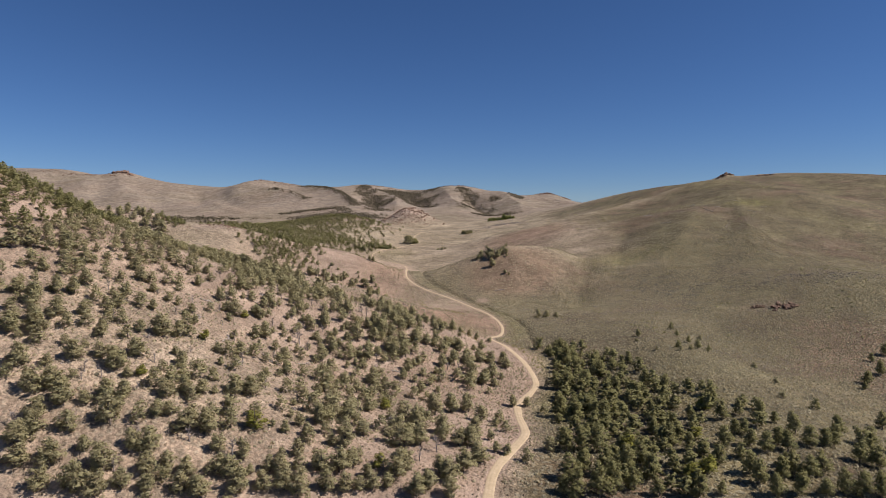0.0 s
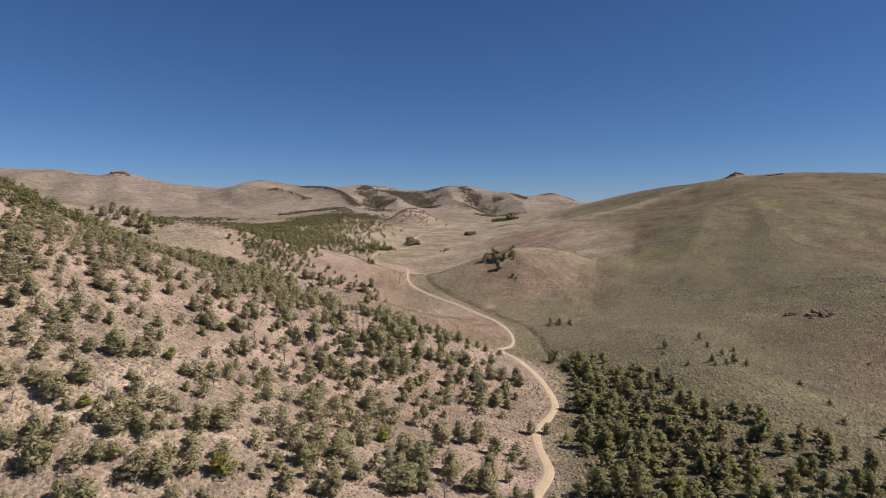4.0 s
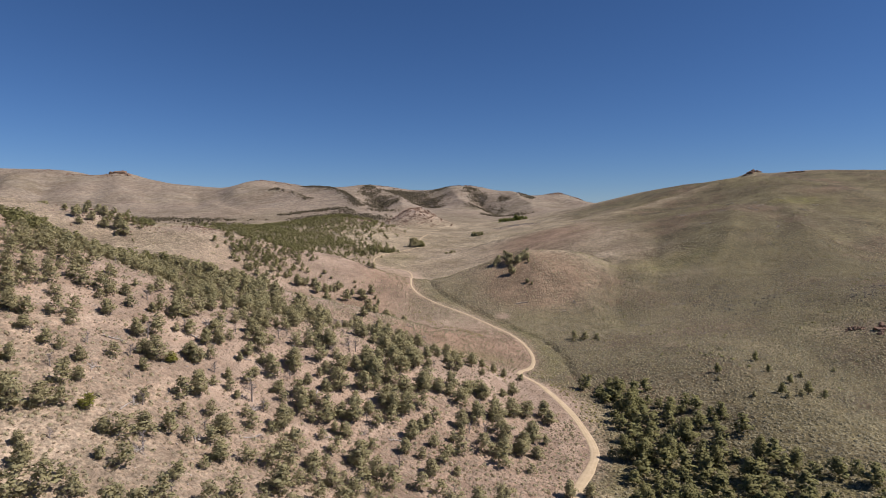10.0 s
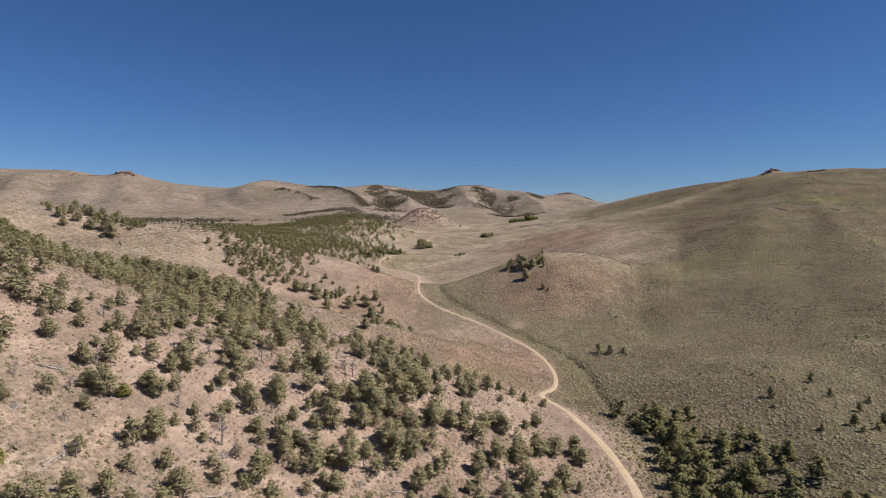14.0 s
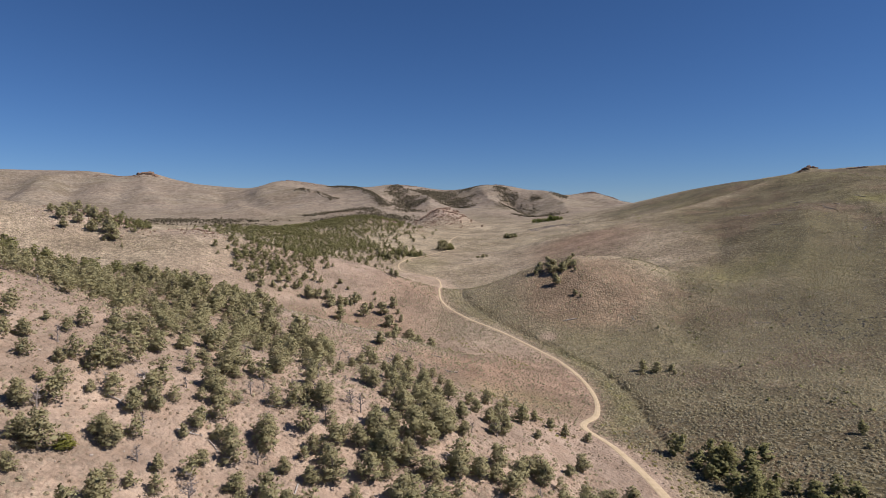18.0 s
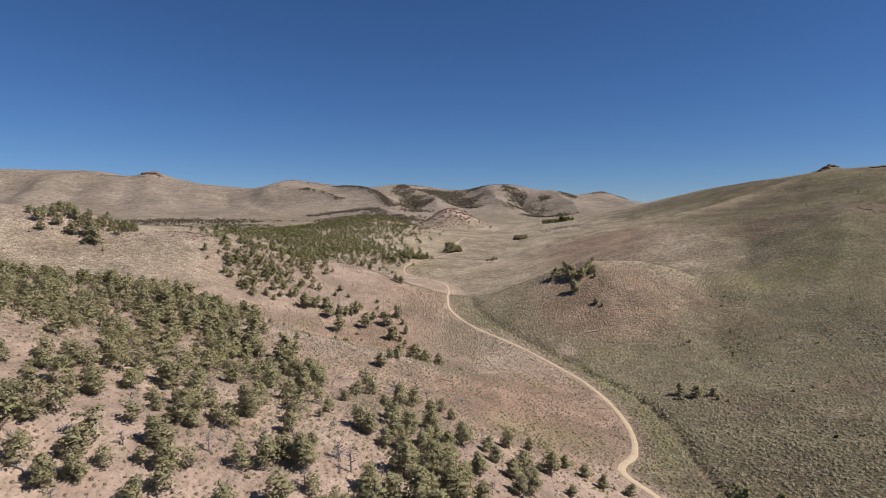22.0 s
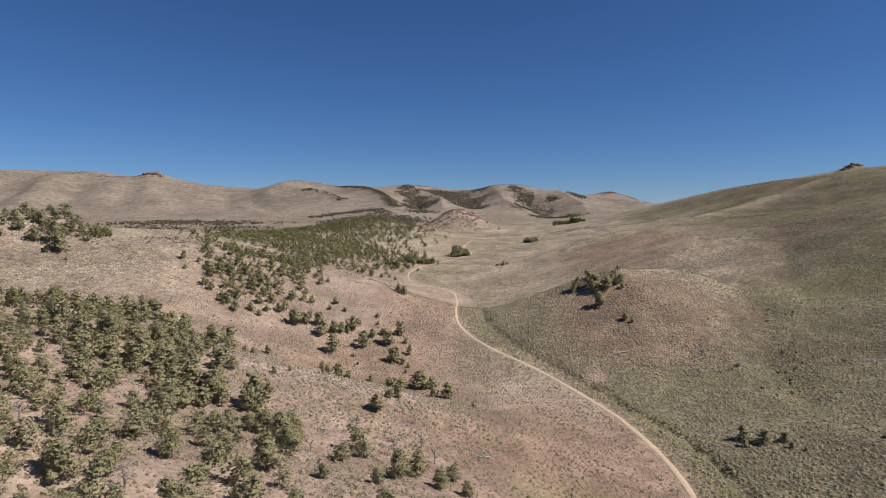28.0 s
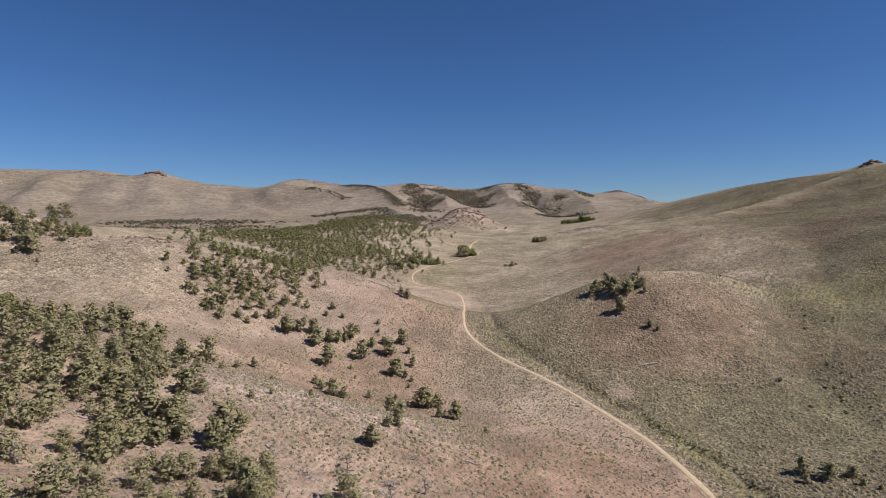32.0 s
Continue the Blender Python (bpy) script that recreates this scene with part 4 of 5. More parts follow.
def leafy(name, shape, stretch, material, shift=(0, 0, 0)):
    v, f, n = shape
    n = n / np.asarray(stretch)
    n /= np.linalg.norm(n, axis=1)[:, None]
    me = mesh_np(name, v * stretch + shift, f, material, True)
    me.normals_split_custom_set_from_vertices(n)
    return me


def stretched(shapes, by):
    return [(v * by, f, n / np.asarray(by) / np.linalg.norm(n / np.asarray(by), axis=1)[:, None]) for v, f, n in shapes]


rng = np.random.default_rng(5)
TREES = {"pine": [], "grove": [], "bush": [], "young": [], "back": [], "dead": []}
WIDE = np.array([1.32, 1.32, 1.04])
for kind, count, clumps, per, size, stretch, material in (
        ("pine", 12, 400, 5, 0.17, WIDE, PINE), ("grove", 8, 380, 5, 0.17, np.array([1.25, 1.25, 1.2]), JUNIPER),
        ("bush", 4, 340, 5, 0.16, np.array([1.25, 1.25, 0.8]), BUSH), ("young", 5, 150, 5, 0.27, WIDE, PINE),
        ("back", 8, 130, 5, 0.30, WIDE, PINE)):
    for k in range(count):
        shape, lobes = crown_shape(rng, "spire" if k % 4 == 1 else "round", clumps, per, size)
        TREES[kind].append((mesh_np("trunk", *trunk_shape(rng, lobes * stretch), BARK), leafy("crown", shape, stretch, material)))
for k in range(5):
    TREES["dead"].append((mesh_np("trunk", *dead_shape(rng), DEADWOOD),))
SMALL = stretched([crown_shape(rng, "spire" if k % 3 == 1 else "round", 80, 4, 0.33, 2)[0] for k in range(8)], WIDE)

KINDS = {"pine": ("pinyon_pine", "tree", "pinyon pines on the slopes", "olive-green pinyon pine with a ragged rounded crown on dry soil"),
         "grove": ("juniper_tree", "tree", "junipers of the valley grove", "dark green juniper of the grove on the valley floor"),
         "bush": ("green_bush", "bush", "green bushes on the slopes", "bright yellow-green leafy bush among the duller pines"),
         "young": ("young_pine", "tree", "young pines on the slopes", "small bushy young pine on sparse dry ground"),
         "back": ("hillside_pine", "tree", "pinyon pines on the hills behind", "olive-green pinyon pine standing alone on an open slope"),
         "dead": ("dead_tree", "dead tree", "dead trees on the slope", "bare grey dead tree standing among the pines")}


def plant(kind, x, y, size, turn, which):
    """One tree as a thing of its own, standing on the ground."""
    name, cat, group, label = KINDS[kind]
    size = size * (1.15 if kind in ("back", "young") else 0.8 if kind == "grove" and x > 75 else 1.0)
    root = tagged(new(name), label, cat, group)
    root.empty_display_size = 0.3
    for pname, me in zip(("trunk", "crown"), TREES[kind][which % len(TREES[kind])]):
        piece(pname, me, root)
    root.matrix_basis = pose(x, y, float(height(x, y)), 0, 0, turn) @ Matrix.Diagonal((size, size, size * (0.92 + 0.16 * (which % 3) / 2), 1))
    return root


def scatter(rng, density, box, n_try, gap):
    """Places thrown over a box, kept by a density (0..1) and no closer than gap."""
    x = rng.uniform(box[0], box[1], n_try)
    y = rng.uniform(box[2], box[3], n_try)
    keep = rng.random(n_try) < density(x, y)
    cells, out = {}, []
    for a, b in zip(x[keep], y[keep]):
        i, j = int(a // gap), int(b // gap)
        if any((a - p) ** 2 + (b - q) ** 2 < gap * gap for di in (-1, 0, 1) for dj in (-1, 0, 1) for p, q in cells.get((i + di, j + dj), ())):
            continue
        cells.setdefault((i, j), []).append((a, b))
        out.append((a, b))
    return np.array(out)


PLACED = np.array(PINES_ALL + BACK_PINES_ALL + GROVE_JUNIPERS_ALL + YOUNG_PINES_ALL + GREEN_BUSHES_ALL + DEAD_TREES_ALL)


def woodland(x, y):
    """Where the pinyon woods close up between the single trees."""
    n = fbm(x / 28, y / 28, 41, 3)
    d = (1.1 * blob(x, y, -185, 290, 50, 75) + 0.6 * blob(x, y, -122, 330, 26, 62) + 0.65 * blob(x, y, -145, 392, 40, 40) + 0.2 * blob(x, y, -100, 372, 26, 24)
         + 0.7 * blob(x, y, -152, 588, 26, 42) + 0.9 * blob(x, y, -262, 580, 15, 13) + 1.25 * blob(x, y, -215, 890, 85, 95) + 0.9 * blob(x, y, -372, 795, 20, 14) + 1.25 * blob(x, y, -235, 1110, 90, 85)
         + 0.15 * blob(x, y, -75, 200, 80, 70) + 0.22 * blob(x, y, -50, 275, 70, 50))
    d = np.clip(d * (0.85 + 1.9 * n), 0, 1) * (road_gap(x, y) > 5)
    for px, py, _ in PLACED:
        d[np.abs(x - px) + np.abs(y - py) < 4.2] = 0
    return d


woods = scatter(np.random.default_rng(11), woodland, (-330, 220, 110, 1220), 90000, 4.1)


def joined(name, places, shapes, sizes, material, label, category, rng, sink=0.0, low=0.12):
    """Many small plants in one mesh."""
    z = height(places[:, 0], places[:, 1]) - sink * sizes
    vs, fs, ns, n = [], [], [], 0
    which = rng.integers(0, len(shapes), len(places))
    for k, (v, f, *own) in enumerate(shapes):
        sel = np.where(which == k)[0]
        if not len(sel):
            continue
        a = rng.random(len(sel)) * 6.28
        c, s, sc = np.cos(a)[:, None], np.sin(a)[:, None], sizes[sel][:, None]
        X = (v[:, 0] * c - v[:, 1] * s) * sc + places[sel, 0][:, None]
        Y = (v[:, 0] * s + v[:, 1] * c) * sc + places[sel, 1][:, None]
        Z = v[:, 2] * sc + z[sel][:, None]
        vs.append(np.stack([X, Y, Z], -1).reshape(-1, 3))
        o = own[0] if own else puffed(v, low)
        ns.append(np.stack([o[:, 0] * c - o[:, 1] * s, o[:, 0] * s + o[:, 1] * c, np.broadcast_to(o[:, 2], X.shape)], -1).reshape(-1, 3))
        fs.append((f[None] + (np.arange(len(sel)) * len(v))[:, None, None] + n).reshape(-1, 3))
        n += len(sel) * len(v)
    me = mesh_np(name, np.vstack(vs), np.vstack(fs), material, True)
    me.normals_split_custom_set_from_vertices(np.vstack(ns))
    return tagged(piece(name, me), label, category, kind="stuff")


rng = np.random.default_rng(12)
for kind, places in (("pine", PINES_ALL), ("grove", GROVE_JUNIPERS_ALL), ("young", YOUNG_PINES_ALL), ("bush", GREEN_BUSHES_ALL), ("back", BACK_PINES_ALL), ("dead", DEAD_TREES_ALL)):
    for x, y, size in places:
        plant(kind, x, y, size, rng.uniform(0, 360), int(rng.integers(0, 60)))
snags = scatter(np.random.default_rng(23), lambda x, y: (0.9 * blob(x, y, -60, 275, 62, 45) + 0.6 * blob(x, y, -62, 365, 40, 38) + 0.5 * blob(x, y, -85, 195, 60, 45)) * (road_gap(x, y) > 14),
                (-140, 25, 150, 410), 420, 9.5)
for x, y in snags:
    plant("dead", float(x), float(y), rng.uniform(0.6, 1.15), rng.uniform(0, 360), int(rng.integers(0, 60)))
FULL = stretched([crown_shape(rng, "spire" if k % 3 == 1 else "round", 60, 6, 0.36)[0] for k in range(6)], WIDE)
MIDDLING = stretched([crown_shape(rng, "round", 18, 3, 0.75, 3)[0] for k in range(6)], np.array((1.4, 1.4, 0.95)))
DENSE = stretched([crown_shape(rng, "spire" if k % 3 == 1 else "round", 190, 4, 0.22, 2)[0] for k in range(8)], WIDE)
close = (woods[:, 1] < 420) & (woods[:, 0] > -165)
middle = (woods[:, 1] < 640) & ~close
for name, places, shapes, leaves in (("pinyon_woods", woods[close], DENSE, PINE), ("slope_pinyon_woods", woods[middle], SMALL, JUNIPER),
                                     ("distant_pinyon_woods", woods[~close & ~middle], MIDDLING, JUNIPER)):
    joined(name, places, shapes, rng.uniform(0.65, 1.45, len(places)), leaves, "olive-green pinyon woods covering the slopes", "trees", rng)


# ---- far woods ----
SPUR_WOODS = smooth_line(np.array([(-562, 2489), (-426, 2239), (-341, 2079), (-263, 1851)], float), 25.0)
FOOT_WOODS = smooth_line(np.array([(-600, 2194), (-518, 2116), (-453, 2019)], float), 25.0)
TOE_WOODS = smooth_line(np.array([(-437, 1698), (-406, 1774), (-366, 1796), (-337, 1836), (-270, 1758)], float), 25.0)


def far_woods(x, y):
    n = fbm(x / 60, y / 60, 43, 3)
    d = 0.4 * blob(x, y, -690, 1545, 150, 50) + 0.12 * blob(x, y, -620, 1420, 160, 50) + 1.1 * blob(x, y, -265, 1560, 80, 130)
    for line, wide in ((SPUR_WOODS, 12), (FOOT_WOODS, 11), (TOE_WOODS, 14)):
        d = d + 1.1 * np.exp(-(line_gap(x, y, line) / wide) ** 2)
    for cx, cy, rx, ry in ((-312, 2430, 22, 60), (-285, 2290, 30, 70), (-242, 2150, 34, 60), (-215, 2020, 44, 45), (-198, 1812, 40, 18),
                           (-160, 2390, 70, 80), (-105, 2250, 62, 100), (-70, 2070, 40, 60), (-45, 2440, 30, 30), (76, 2340, 24, 60), (98, 2200, 24, 60),
                           (108, 1970, 40, 80), (140, 1720, 42, 80), (179, 2130, 16, 40), (258, 2175, 22, 45)):
        d = d + 1.2 * blob(x, y, cx, cy, rx, ry)
    return np.clip(d * (0.85 + 1.5 * n), 0, 1)


rng = np.random.default_rng(17)
SPECKS = [join([lump(rng, rng.normal(size=3) * (0.7, 0.7, 0.6) + (0, 0, 1.7), 1.3, 1.1) for _ in range(2)]) for _ in range(5)]
SPECKS = [(v * (1.25, 1.25, 0.75), f) for v, f in SPECKS]
far_places = scatter(rng, far_woods, (-900, 420, 1380, 2560), 150000, 4.0)
joined("far_woods", far_places, SPECKS, rng.uniform(0.9, 1.7, len(far_places)), FAR_LEAVES, "dark patches of pinyon woods on far hills", "trees", rng)

# ---- sagebrush ----
def shrub_shape(rng, facets=10, tall=0.9, leaf=0.62):
    """A low ragged dome of leafy facets, with the light on it as on a rounded mass."""
    v, n = [], []
    for k in range(facets):
        up = (k + 0.5) / facets
        ang, out = 2.4 * k + rng.normal() * 0.25, math.sqrt(1 - up * up)
        d = np.array([math.cos(ang) * out, math.sin(ang) * out, up])
        p = d * (0.8, 0.8, tall) * rng.uniform(0.75, 1.15)
        a = np.cross(d, rng.normal(size=3))
        a /= np.linalg.norm(a)
        b = np.cross(d, a)
        r = leaf * rng.uniform(0.7, 1.3)
        for q in (p - 0.75 * r * a - 0.45 * r * b, p + 0.75 * r * a - 0.45 * r * b, p + 0.8 * r * b):
            v.append(q)
            n.append(0.9 * d + 0.2 * rng.normal(size=3) + (0, 0, 0.35))
    v, n = np.array(v), np.array(n)
    return v, np.arange(3 * facets).reshape(-1, 3), n / np.linalg.norm(n, axis=1)[:, None]


rng = np.random.default_rng(13)
SHRUBS = [shrub_shape(rng, 10) for k in range(10)]
TUFTS = [shrub_shape(rng, 7, 0.9, 0.75) for k in range(10)]


def sage_cover(x, y):
    n = fbm(x / 14, y / 14, 51, 4)
    s = soil_kinds(x, y)[2] * (1 - 0.8 * np.clip(blob(x, y, 70, 590, 60, 42) + blob(x, y, 62, 552, 38, 34), 0, 1))
    near = 1 - np.clip((np.hypot(0.75 * (x - 110), y - 370) - 190) / 110, 0, 1) * 0.7
    return np.clip(s * (0.85 + 1.7 * n), 0.02, 1) * (road_gap(x, y) > 2.3) * near * (blob(x, y, 34, 516, 5.5, 7.5) < 0.4)


def hill_cover(x, y):
    n = fbm(x / 25, y / 25, 55, 3)
    s = soil_kinds(x, y)[2]
    far = np.clip((np.hypot(0.75 * (x - 110), y - 370) - 190) / 110, 0, 1)
    return np.clip((0.25 + 0.75 * s) * (0.55 + 1.9 * n), 0.03, 1) * far * (road_gap(x, y) > 2.3)


SAGE_LABEL = "grey-green sagebrush scattered over the dry ground"
sage_places = scatter(rng, sage_cover, (-150, 340, 170, 690), 270000, 1.1)
joined("sagebrush", sage_places, SHRUBS, 0.26 + 0.62 * rng.random(len(sage_places)) ** 1.5, SAGE, SAGE_LABEL, "shrubs", rng, sink=0.1)
hill_places = scatter(rng, hill_cover, (-420, 480, 450, 1150), 140000, 1.6)
joined("hillside_sagebrush", hill_places, TUFTS, 0.24 + 0.52 * rng.random(len(hill_places)) ** 1.6, HILL_SAGE, "pale sagebrush dotted over the far hillsides", "shrubs", rng, sink=0.1)

RABBIT_LINES = [smooth_line(np.array(p, float), 4.0) for p in (
    [(-28, 528), (-16, 501), (-5, 484), (8, 457), (15, 433)], [(-7, 375), (4, 367), (12, 354), (18, 342)], [(37, 372), (42, 350), (48, 328), (50, 305)])]
rabbit_places = np.vstack([line[rng.integers(0, len(line), 70)] + rng.normal(size=(70, 2)) * 2.2 for line in RABBIT_LINES])
rabbit_places = rabbit_places[road_gap(rabbit_places[:, 0], rabbit_places[:, 1]) > 2.6]
joined("rabbitbrush", rabbit_places, SHRUBS, rng.uniform(0.35, 0.75, len(rabbit_places)), RABBIT, "yellow-green rabbitbrush lining the foot of the spurs", "shrubs", rng, sink=0.1)


def scrub_cover(x, y):
    n = fbm(x / 9, y / 9, 53, 3)
    return np.clip((1 - 0.8 * soil_kinds(x, y)[2]) * (0.5 + 1.5 * n), 0.04, 1) * (road_gap(x, y) > 2.5)


scrub_places = scatter(rng, scrub_cover, (-170, 45, 120, 600), 150000, 1.0)
joined("dry_scrub", scrub_places, TUFTS, 0.14 + 0.36 * rng.random(len(scrub_places)) ** 1.8, SCRUB, "small tan tufts of dry scrub on bare soil", "shrubs", rng, sink=0.1)

# ---- rocks ----
def rock_shape(rng, n=9, flat=0.7):
    """An angular, uneven stone of about a metre: the hull of scattered points."""
    bm = bmesh.new()
    for _ in range(n + 5):
        d = rng.normal(size=3)
        d /= np.linalg.norm(d)
        bm.verts.new(d * rng.uniform(0.75, 1.0) * (1.0, 0.85, flat))
    hull = bmesh.ops.convex_hull(bm, input=bm.verts)
    bmesh.ops.delete(bm, geom=[g for g in hull["geom_interior"] if isinstance(g, bmesh.types.BMVert)], context="VERTS")
    bmesh.ops.triangulate(bm, faces=bm.faces)
    bm.verts.index_update()
    v = np.array([tuple(p.co) for p in bm.verts])
    f = np.array([[p.index for p in face.verts] for face in bm.faces])
    bm.free()
    return v, f


rng = np.random.default_rng(31)
ROCKS = [rock_shape(rng) for _ in range(8)]


def strewn(name, places, sizes, material, label, rng, sink=0.25):
    """Stones strewn over the ground, in one mesh."""
    z = height(places[:, 0], places[:, 1])
    out = []
    for (x, y), h, s in zip(places, z, sizes):
        v, f = ROCKS[rng.integers(0, len(ROCKS))]
        a = rng.random() * 6.28
        r = np.array([[math.cos(a), -math.sin(a), 0], [math.sin(a), math.cos(a), 0], [0, 0, 1]])
        out.append((v @ r.T * s + (x, y, h + s * (0.5 - sink)), f))
    v, f = join(out)
    return tagged(piece(name, mesh_np(name, v, f, material)), label, "rocks", kind="stuff")


def bunch(rng, n, cx, cy, rx, ry):
    return rng.normal(size=(n, 2)) * (rx, ry) + (cx, cy)


BLOCKS = [mesh_np("block", v, f, ROCK) for v, f in ROCKS]
CAPROCKS = [mesh_np("block", v, f, RED_ROCK) for v, f in ROCKS]


def outcrop(x, y, wide, tall, label, rng, count=24):
    """A crag of fractured blocks heaped on one another, as one thing."""
    root = tagged(new("rock_outcrop"), label, "rock", "rock outcrops on the hills")
    base = float(height(x, y))
    root.location = (x, y, base)
    for k in range(count):
        dx, dy = float(np.clip(rng.normal() * 0.45, -1, 1)) * wide, rng.normal() * wide * 0.2
        peak = tall * (1 - 0.8 * abs(dx) / wide) * rng.uniform(0.45, 1.0)
        s = wide * rng.uniform(0.12, 0.28)
        ob = piece("block", (BLOCKS if "pale" in label else CAPROCKS)[rng.integers(0, len(BLOCKS))], root)
        ob.location = (dx, dy, float(height(x + dx, y + dy)) - base + 0.25 * peak)
        ob.rotation_euler = (0, 0, rng.random() * 6.28)
        ob.scale = (s, s, max(s * 0.8, peak * 0.8))


for x, y, wide, tall, label in (
        (223, 402, 10.0, 4.5, "reddish-brown fractured rock outcrop on a grassy slope"), (212, 410, 6.0, 3.0, "low reddish rock outcrop below a larger one"),
        (646, 1406, 18.0, 8.5, "dark rocky knob standing on the hill crest"), (700, 1335, 18.0, 4.0, "low rock rim along the hill crest"),
        (-232, 592, 5.0, 2.2, "pale rock rib on the shoulder of a hill"), (-266, 582, 7.0, 4.0, "broken pale crag below hilltop trees"),
        (-211, 588, 5.0, 2.0, "pale rock ledge on a grassy crest"), (-1345, 2580, 62.0, 8.0, "reddish caprock on the far ridge"),
        (436, 2560, 26.0, 9.0, "dark red crag on the far ridge"), (500, 2480, 18.0, 7.0, "small dark crag on the far ridge")):
    outcrop(x, y, wide, tall, label, rng)

rim_x = np.concatenate([rng.uniform(-1650, -1260, 150), rng.uniform(-800, -600, 60), rng.uniform(-340, -200, 30), rng.uniform(-60, 130, 60), rng.uniform(395, 600, 90)])
rim_places = np.column_stack([rim_x, 2560 + rng.normal(size=len(rim_x)) * 14 - 60 * rng.random(len(rim_x)) ** 3])
strewn("rim_rocks", rim_places, rng.uniform(1.2, 4.2, len(rim_x)), RED_ROCK, "broken reddish rock rims along the far ridge", rng)
strewn("pinnacle_rocks", bunch(rng, 520, -74, 1350, 28, 34), rng.uniform(0.8, 3.0, 520), ROCK, "pale reddish boulders covering a steep rocky knoll", rng)
strewn("hillock_stones", bunch(rng, 160, 115, 1145, 22, 16), rng.uniform(0.5, 1.5, 160), GREY_ROCK, "grey stones on the top of a low hillock", rng)
strewn("knoll_rocks", bunch(rng, 220, -165, 1125, 32, 34), rng.uniform(0.5, 1.8, 220), ROCK, "pale boulders scattered over a low knoll", rng)
strewn("crest_rubble", bunch(rng, 320, -74, 424, 24, 7), rng.uniform(0.15, 0.6, 320), PALE_ROCK, "pale rubble along the crest of a spur", rng)
strewn("slope_stones", bunch(rng, 420, -70, 230, 45, 55), rng.uniform(0.12, 0.45, 420), PALE_ROCK, "pale stones lying on the bare slope", rng)
strewn("hilltop_stones", np.vstack([bunch(rng, 170, -268, 580, 22, 16), bunch(rng, 90, -205, 588, 16, 8)]), rng.uniform(0.4, 1.3, 260), ROCK, "pale stones below hilltop trees", rng)
strewn("hill_scree", np.vstack([bunch(rng, 220, 186, 505, 12, 22), bunch(rng, 260, 280, 462, 22, 14)]), rng.uniform(0.3, 0.9, 480), GREY_ROCK, "grey scree patches on the sage hillside", rng)

# ---- dead wood ----
def log_shape(rng, long, thick, boughs):
    bend = rng.normal(size=2) * 0.12 * long
    path = [(-long / 2, 0, thick), (0, bend[0], thick * 1.1), (long / 2, bend[1], thick * 1.3)]
    out = [tube(path, [thick, thick * 0.8, thick * 0.25], 6)]
    for k in range(boughs):
        u = rng.uniform(-0.2, 0.9)
        a = np.array([u * long / 2, bend[0] * (1 - abs(u)), thick])
        e = a + np.array([rng.uniform(0.2, 1.0), rng.choice([-1, 1]) * rng.uniform(0.5, 1.3), rng.uniform(0.1, 0.8)]) * (0.22 * long)
        out.append(tube([a, (a + e) / 2 + rng.normal(size=3) * 0.06, e], [thick * 0.5, thick * 0.35, thick * 0.1], 4))
        for j in range(2):
            w = a + (e - a) * rng.uniform(0.4, 1)
            out.append(tube([w, w + rng.normal(size=3) * 0.12 * long * [1, 1, 0.4] + [0, 0, 0.1]], [thick * 0.25, thick * 0.06], 3))
    return join(out)


LOGS = [mesh_np("fallen_log", *log_shape(rng, 5.0, 0.17, 6), PALEWOOD) for _ in range(6)]
LOGS += [mesh_np("fallen_log", *log_shape(rng, 4.5, 0.19, 1), PALEWOOD) for _ in range(3)]


def branchy(rng):
    out = []
    for k in range(12):
        a, ln = rng.random() * 6.28, rng.uniform(0.8, 1.9)
        e = np.array([math.cos(a) * ln, math.sin(a) * ln, rng.uniform(0.15, 0.9)])
        m = e * [0.5, 0.5, 0.8] + rng.normal(size=3) * 0.1
        out.append(tube([(0, 0, 0.1), m, e], [0.075, 0.055, 0.015], 4))
        for j in range(3):
            w = m + (e - m) * rng.random()
            out.append(tube([w, w + rng.normal(size=3) * 0.35], [0.03, 0.008], 3))
    return join(out)


PILES = [mesh_np("fallen_branch", *branchy(rng), PALEWOOD if _ % 2 else DEADWOOD) for _ in range(4)]


def lay(me, name, x, y, size, turn, label, category, group):
    ob = tagged(piece(name, me), label, category, group)
    h = float(height(x, y))
    gx_, gy_ = float(height(x + 1, y)) - h, float(height(x, y + 1)) - h
    up = Vector((-gx_, -gy_, 1)).normalized()
    ob.matrix_basis = Matrix.Translation((x, y, h)) @ up.to_track_quat("Z", "Y").to_matrix().to_4x4() @ pose(0, 0, 0.02, 0, 0, turn) @ Matrix.Diagonal((size, size, size, 1))
    return ob


LOG_PLACES = [
    (-93, 399, 1.4), (-89, 394, 0.7), (-86, 389, 0.6), (-105, 405, 0.9), (-108, 381, 0.8), (-81, 412, 0.6), (-110, 407, 0.8), (50, 540, 1.7),
    (77, 521, 0.9), (89, 537, 0.9), (-69, 390, 0.7), (265, 729, 1.6), (-99, 255, 0.9), (-133, 293, 1.0), (-67, 231, 1.1), (-60, 275, 0.8),
    (-70, 277, 0.9), (-64, 276, 0.7), (-56, 242, 0.9), (-45, 271, 0.9), (-37, 254, 0.7), (-20, 261, 0.8), (-82, 230, 0.9), (-85, 276, 1.0),
    (-19, 393, 1.0), (-26, 409, 0.8), (-57, 296, 0.8), (120, 470, 1.1), (160, 520, 1.3), (140, 430, 0.9), (190, 560, 1.2), (330, 760, 1.8), (352, 790, 1.6), (300, 770, 1.5), (372, 742, 1.6),
    (285, 640, 1.3), (318, 690, 1.4), (388, 812, 1.6), (268, 800, 1.5), (345, 850, 1.7), (402, 770, 1.5),
]
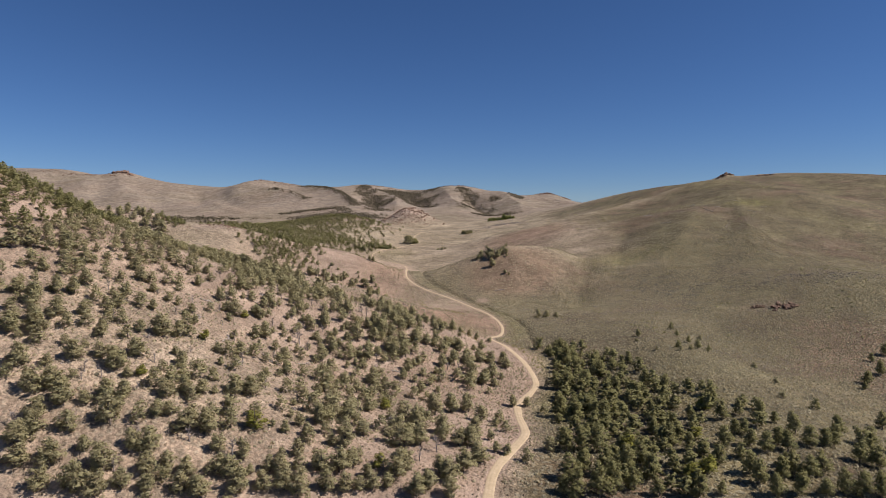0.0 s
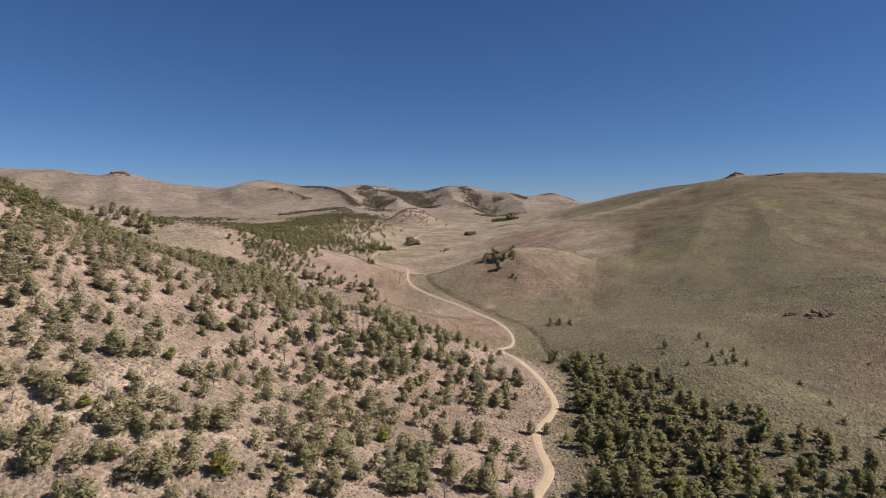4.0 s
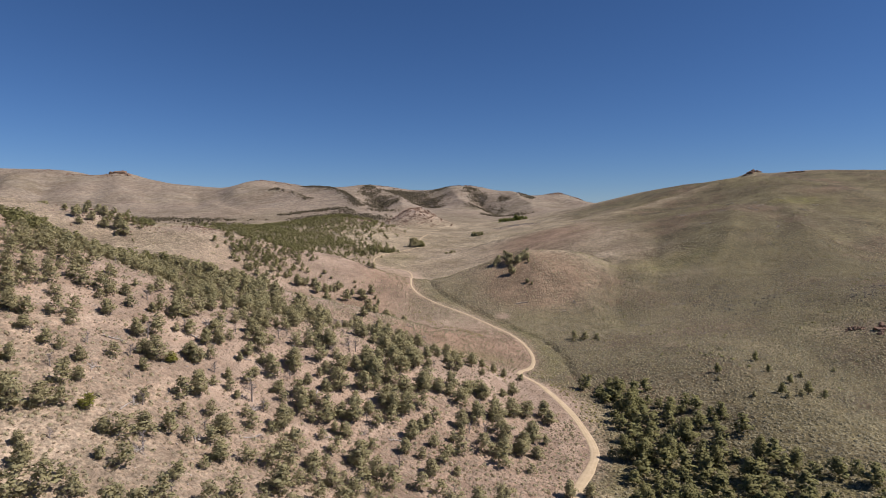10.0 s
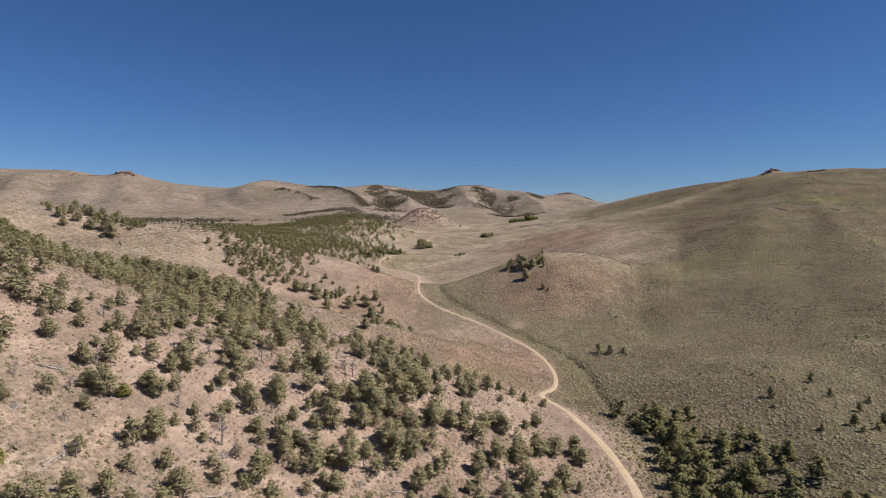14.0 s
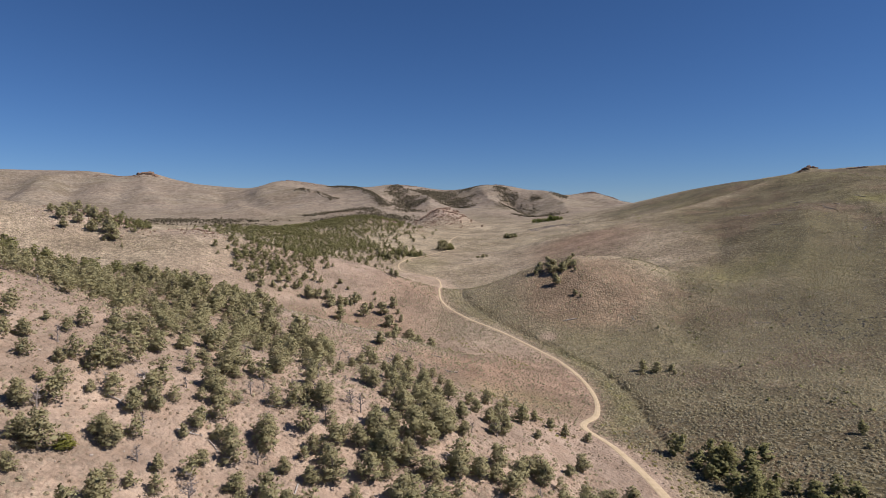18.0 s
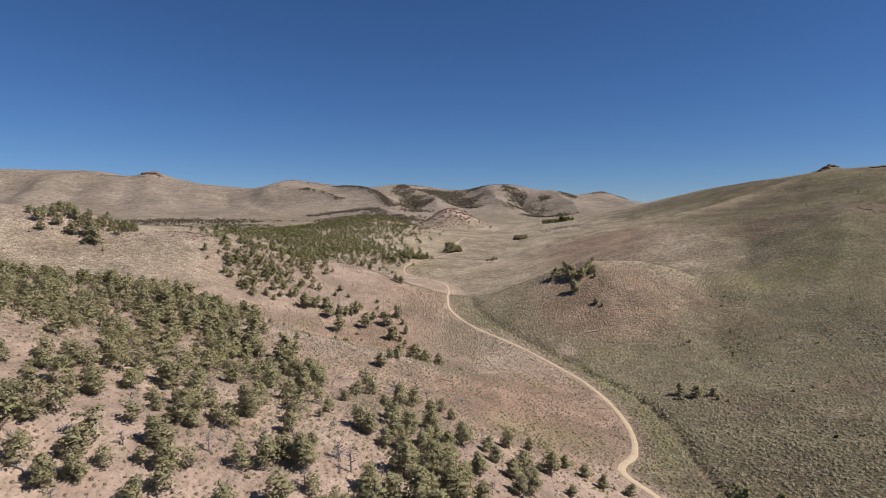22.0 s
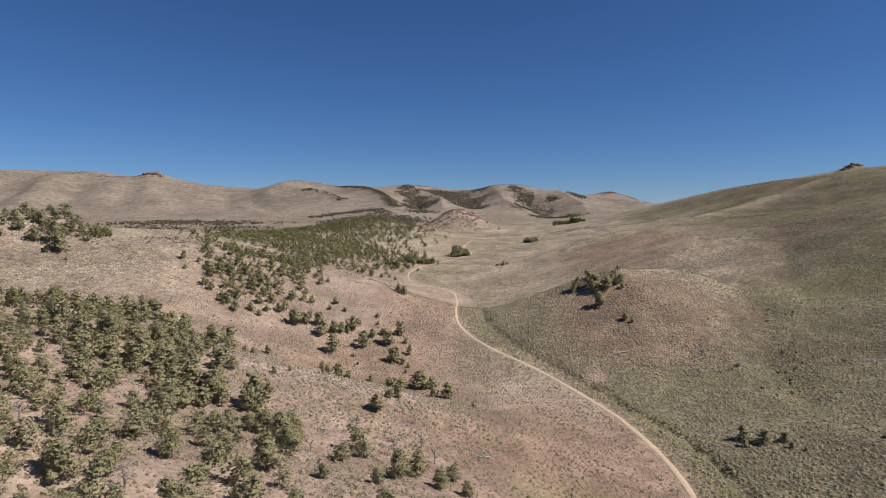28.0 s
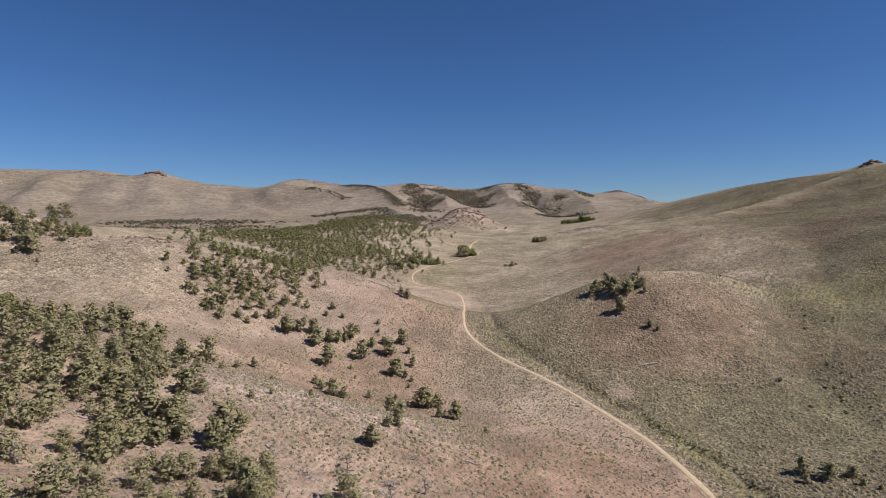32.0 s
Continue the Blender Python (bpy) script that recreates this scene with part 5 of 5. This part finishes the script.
PILE_PLACES = [
    (-52, 388, 1.1), (-60, 384, 1.0), (-42, 387, 1.1), (-57, 382, 0.8), (-44, 406, 0.7), (-85, 287, 1.2), (-82, 283, 1.0), (-66, 292, 1.0),
    (-65, 306, 0.8), (-42, 382, 0.9), (-39, 401, 0.8), (-70, 284, 0.9), (-54, 393, 0.8), (-95, 238, 1.0), (-83, 287, 0.9), (-59, 254, 1.2),
    (-53, 266, 1.1), (-52, 249, 1.0), (-29, 260, 0.9), (5, 284, 0.9), (0, 267, 1.0), (-17, 338, 0.8), (-60, 300, 0.9), (-41, 308, 1.0),
    (-100, 205, 1.1), (-72, 215, 1.0), (-48, 195, 0.9), (-30, 205, 1.0), (-62, 180, 1.0), (-15, 190, 0.9),
]
for k, (x, y, size) in enumerate(LOG_PLACES):
    lay(LOGS[k % len(LOGS)], "fallen_log", x, y, 1.25 * size, rng.uniform(0, 360), "weathered grey fallen log lying on the ground", "log", "fallen logs on the slopes")
for k, (x, y, size) in enumerate(PILE_PLACES):
    lay(PILES[k % len(PILES)], "fallen_branch", x, y, 1.25 * size, rng.uniform(0, 360), "bleached dead branch lying forked on bare soil", "branch", "fallen branches on the slope")

# ---- bushes of the hillside, and the green thickets up the valley ----
def hill_bushes(x, y):
    n = fbm(x / 30, y / 30, 61, 3)
    m = fbm(x / 90, y / 90, 62, 2)
    gully = np.clip(-crests(x, y) / 5, 0, 1)
    return np.clip(3.0 * (n - 0.22) + m + 0.9 * gully, 0.035, 1) * np.clip((x - 70) / 60, 0, 1) * 0.8


bush_places = scatter(rng, hill_bushes, (60, 640, 320, 1350), 9000, 3.0)
slope_bushes = scatter(rng, lambda x, y: 0.9 * blob(x, y, 302, 498, 38, 22) + np.clip(2.2 * (fbm(x / 30, y / 30, 64, 3) - 0.2), 0.012, 0.35) * np.clip((x - 95) / 30, 0, 1),
                       (95, 345, 285, 640), 2600, 3.0)
bush_places = np.vstack([bush_places, slope_bushes])
joined("hillside_bushes", bush_places, SPECKS, rng.uniform(0.2, 0.55, len(bush_places)), JUNIPER, "small dark green bushes dotted over the hillside", "bushes", rng)
grove_fill = scatter(rng, lambda x, y: np.clip(1.0 * blob(x, y, 66, 258, 18, 68) + 0.03 * blob(x, y, 110, 205, 55, 36), 0, 1)
                     * (0.75 + 0.9 * fbm(x / 20, y / 20, 63, 2)) * (road_gap(x, y) > 12), (35, 200, 165, 345), 6000, 4.2)
joined("grove_trees", grove_fill, FULL, rng.uniform(0.8, 1.5, len(grove_fill)), JUNIPER, "dense dark green junipers filling the valley grove", "trees", rng)


def thicket(name, cx, cy, rx, ry, n, size, material, label):
    root = tagged(new(name), label, "thicket", "thickets up the valley")
    root.location = (cx, cy, float(height(cx, cy)))
    for k in range(n):
        a, r = rng.random() * 6.28, math.sqrt(rng.random())
        dx, dy = math.cos(a) * r * rx, math.sin(a) * r * ry
        s = size * rng.uniform(0.7, 1.1) * (1.1 - 0.4 * r)
        me = leafy("clump", FULL[k % len(FULL)], (s, s, s), material, (dx, dy, float(height(cx + dx, cy + dy)) - root.location.z - 0.3))
        piece("clump", me, root)


thicket("willow_thicket", 42, 1100, 10, 5, 16, 1.7, JUNIPER, "dense dark green willow thicket in the valley bottom")
thicket("willow_thicket", 130, 1360, 30, 16, 32, 2.2, WILLOW, "bright green willow thicket below the far hills")
thicket("willow_thicket", 97, 1345, 16, 6, 10, 0.5, WILLOW, "low bright green willows along a damp draw")
thicket("roadside_junipers", -97, 905, 20, 9, 22, 1.9, JUNIPER, "dark juniper clump beside the dirt road")
thicket("roadside_junipers", -118, 870, 10, 7, 9, 1.3, JUNIPER, "small dark juniper clump near the dirt road")
thicket("roadside_junipers", -46, 990, 4, 3.5, 9, 2.3, JUNIPER, "tall rounded dark juniper clump at a road bend")
thicket("roadside_junipers", -3, 893, 6, 2.5, 5, 0.8, JUNIPER, "low dark bushes on an open slope")
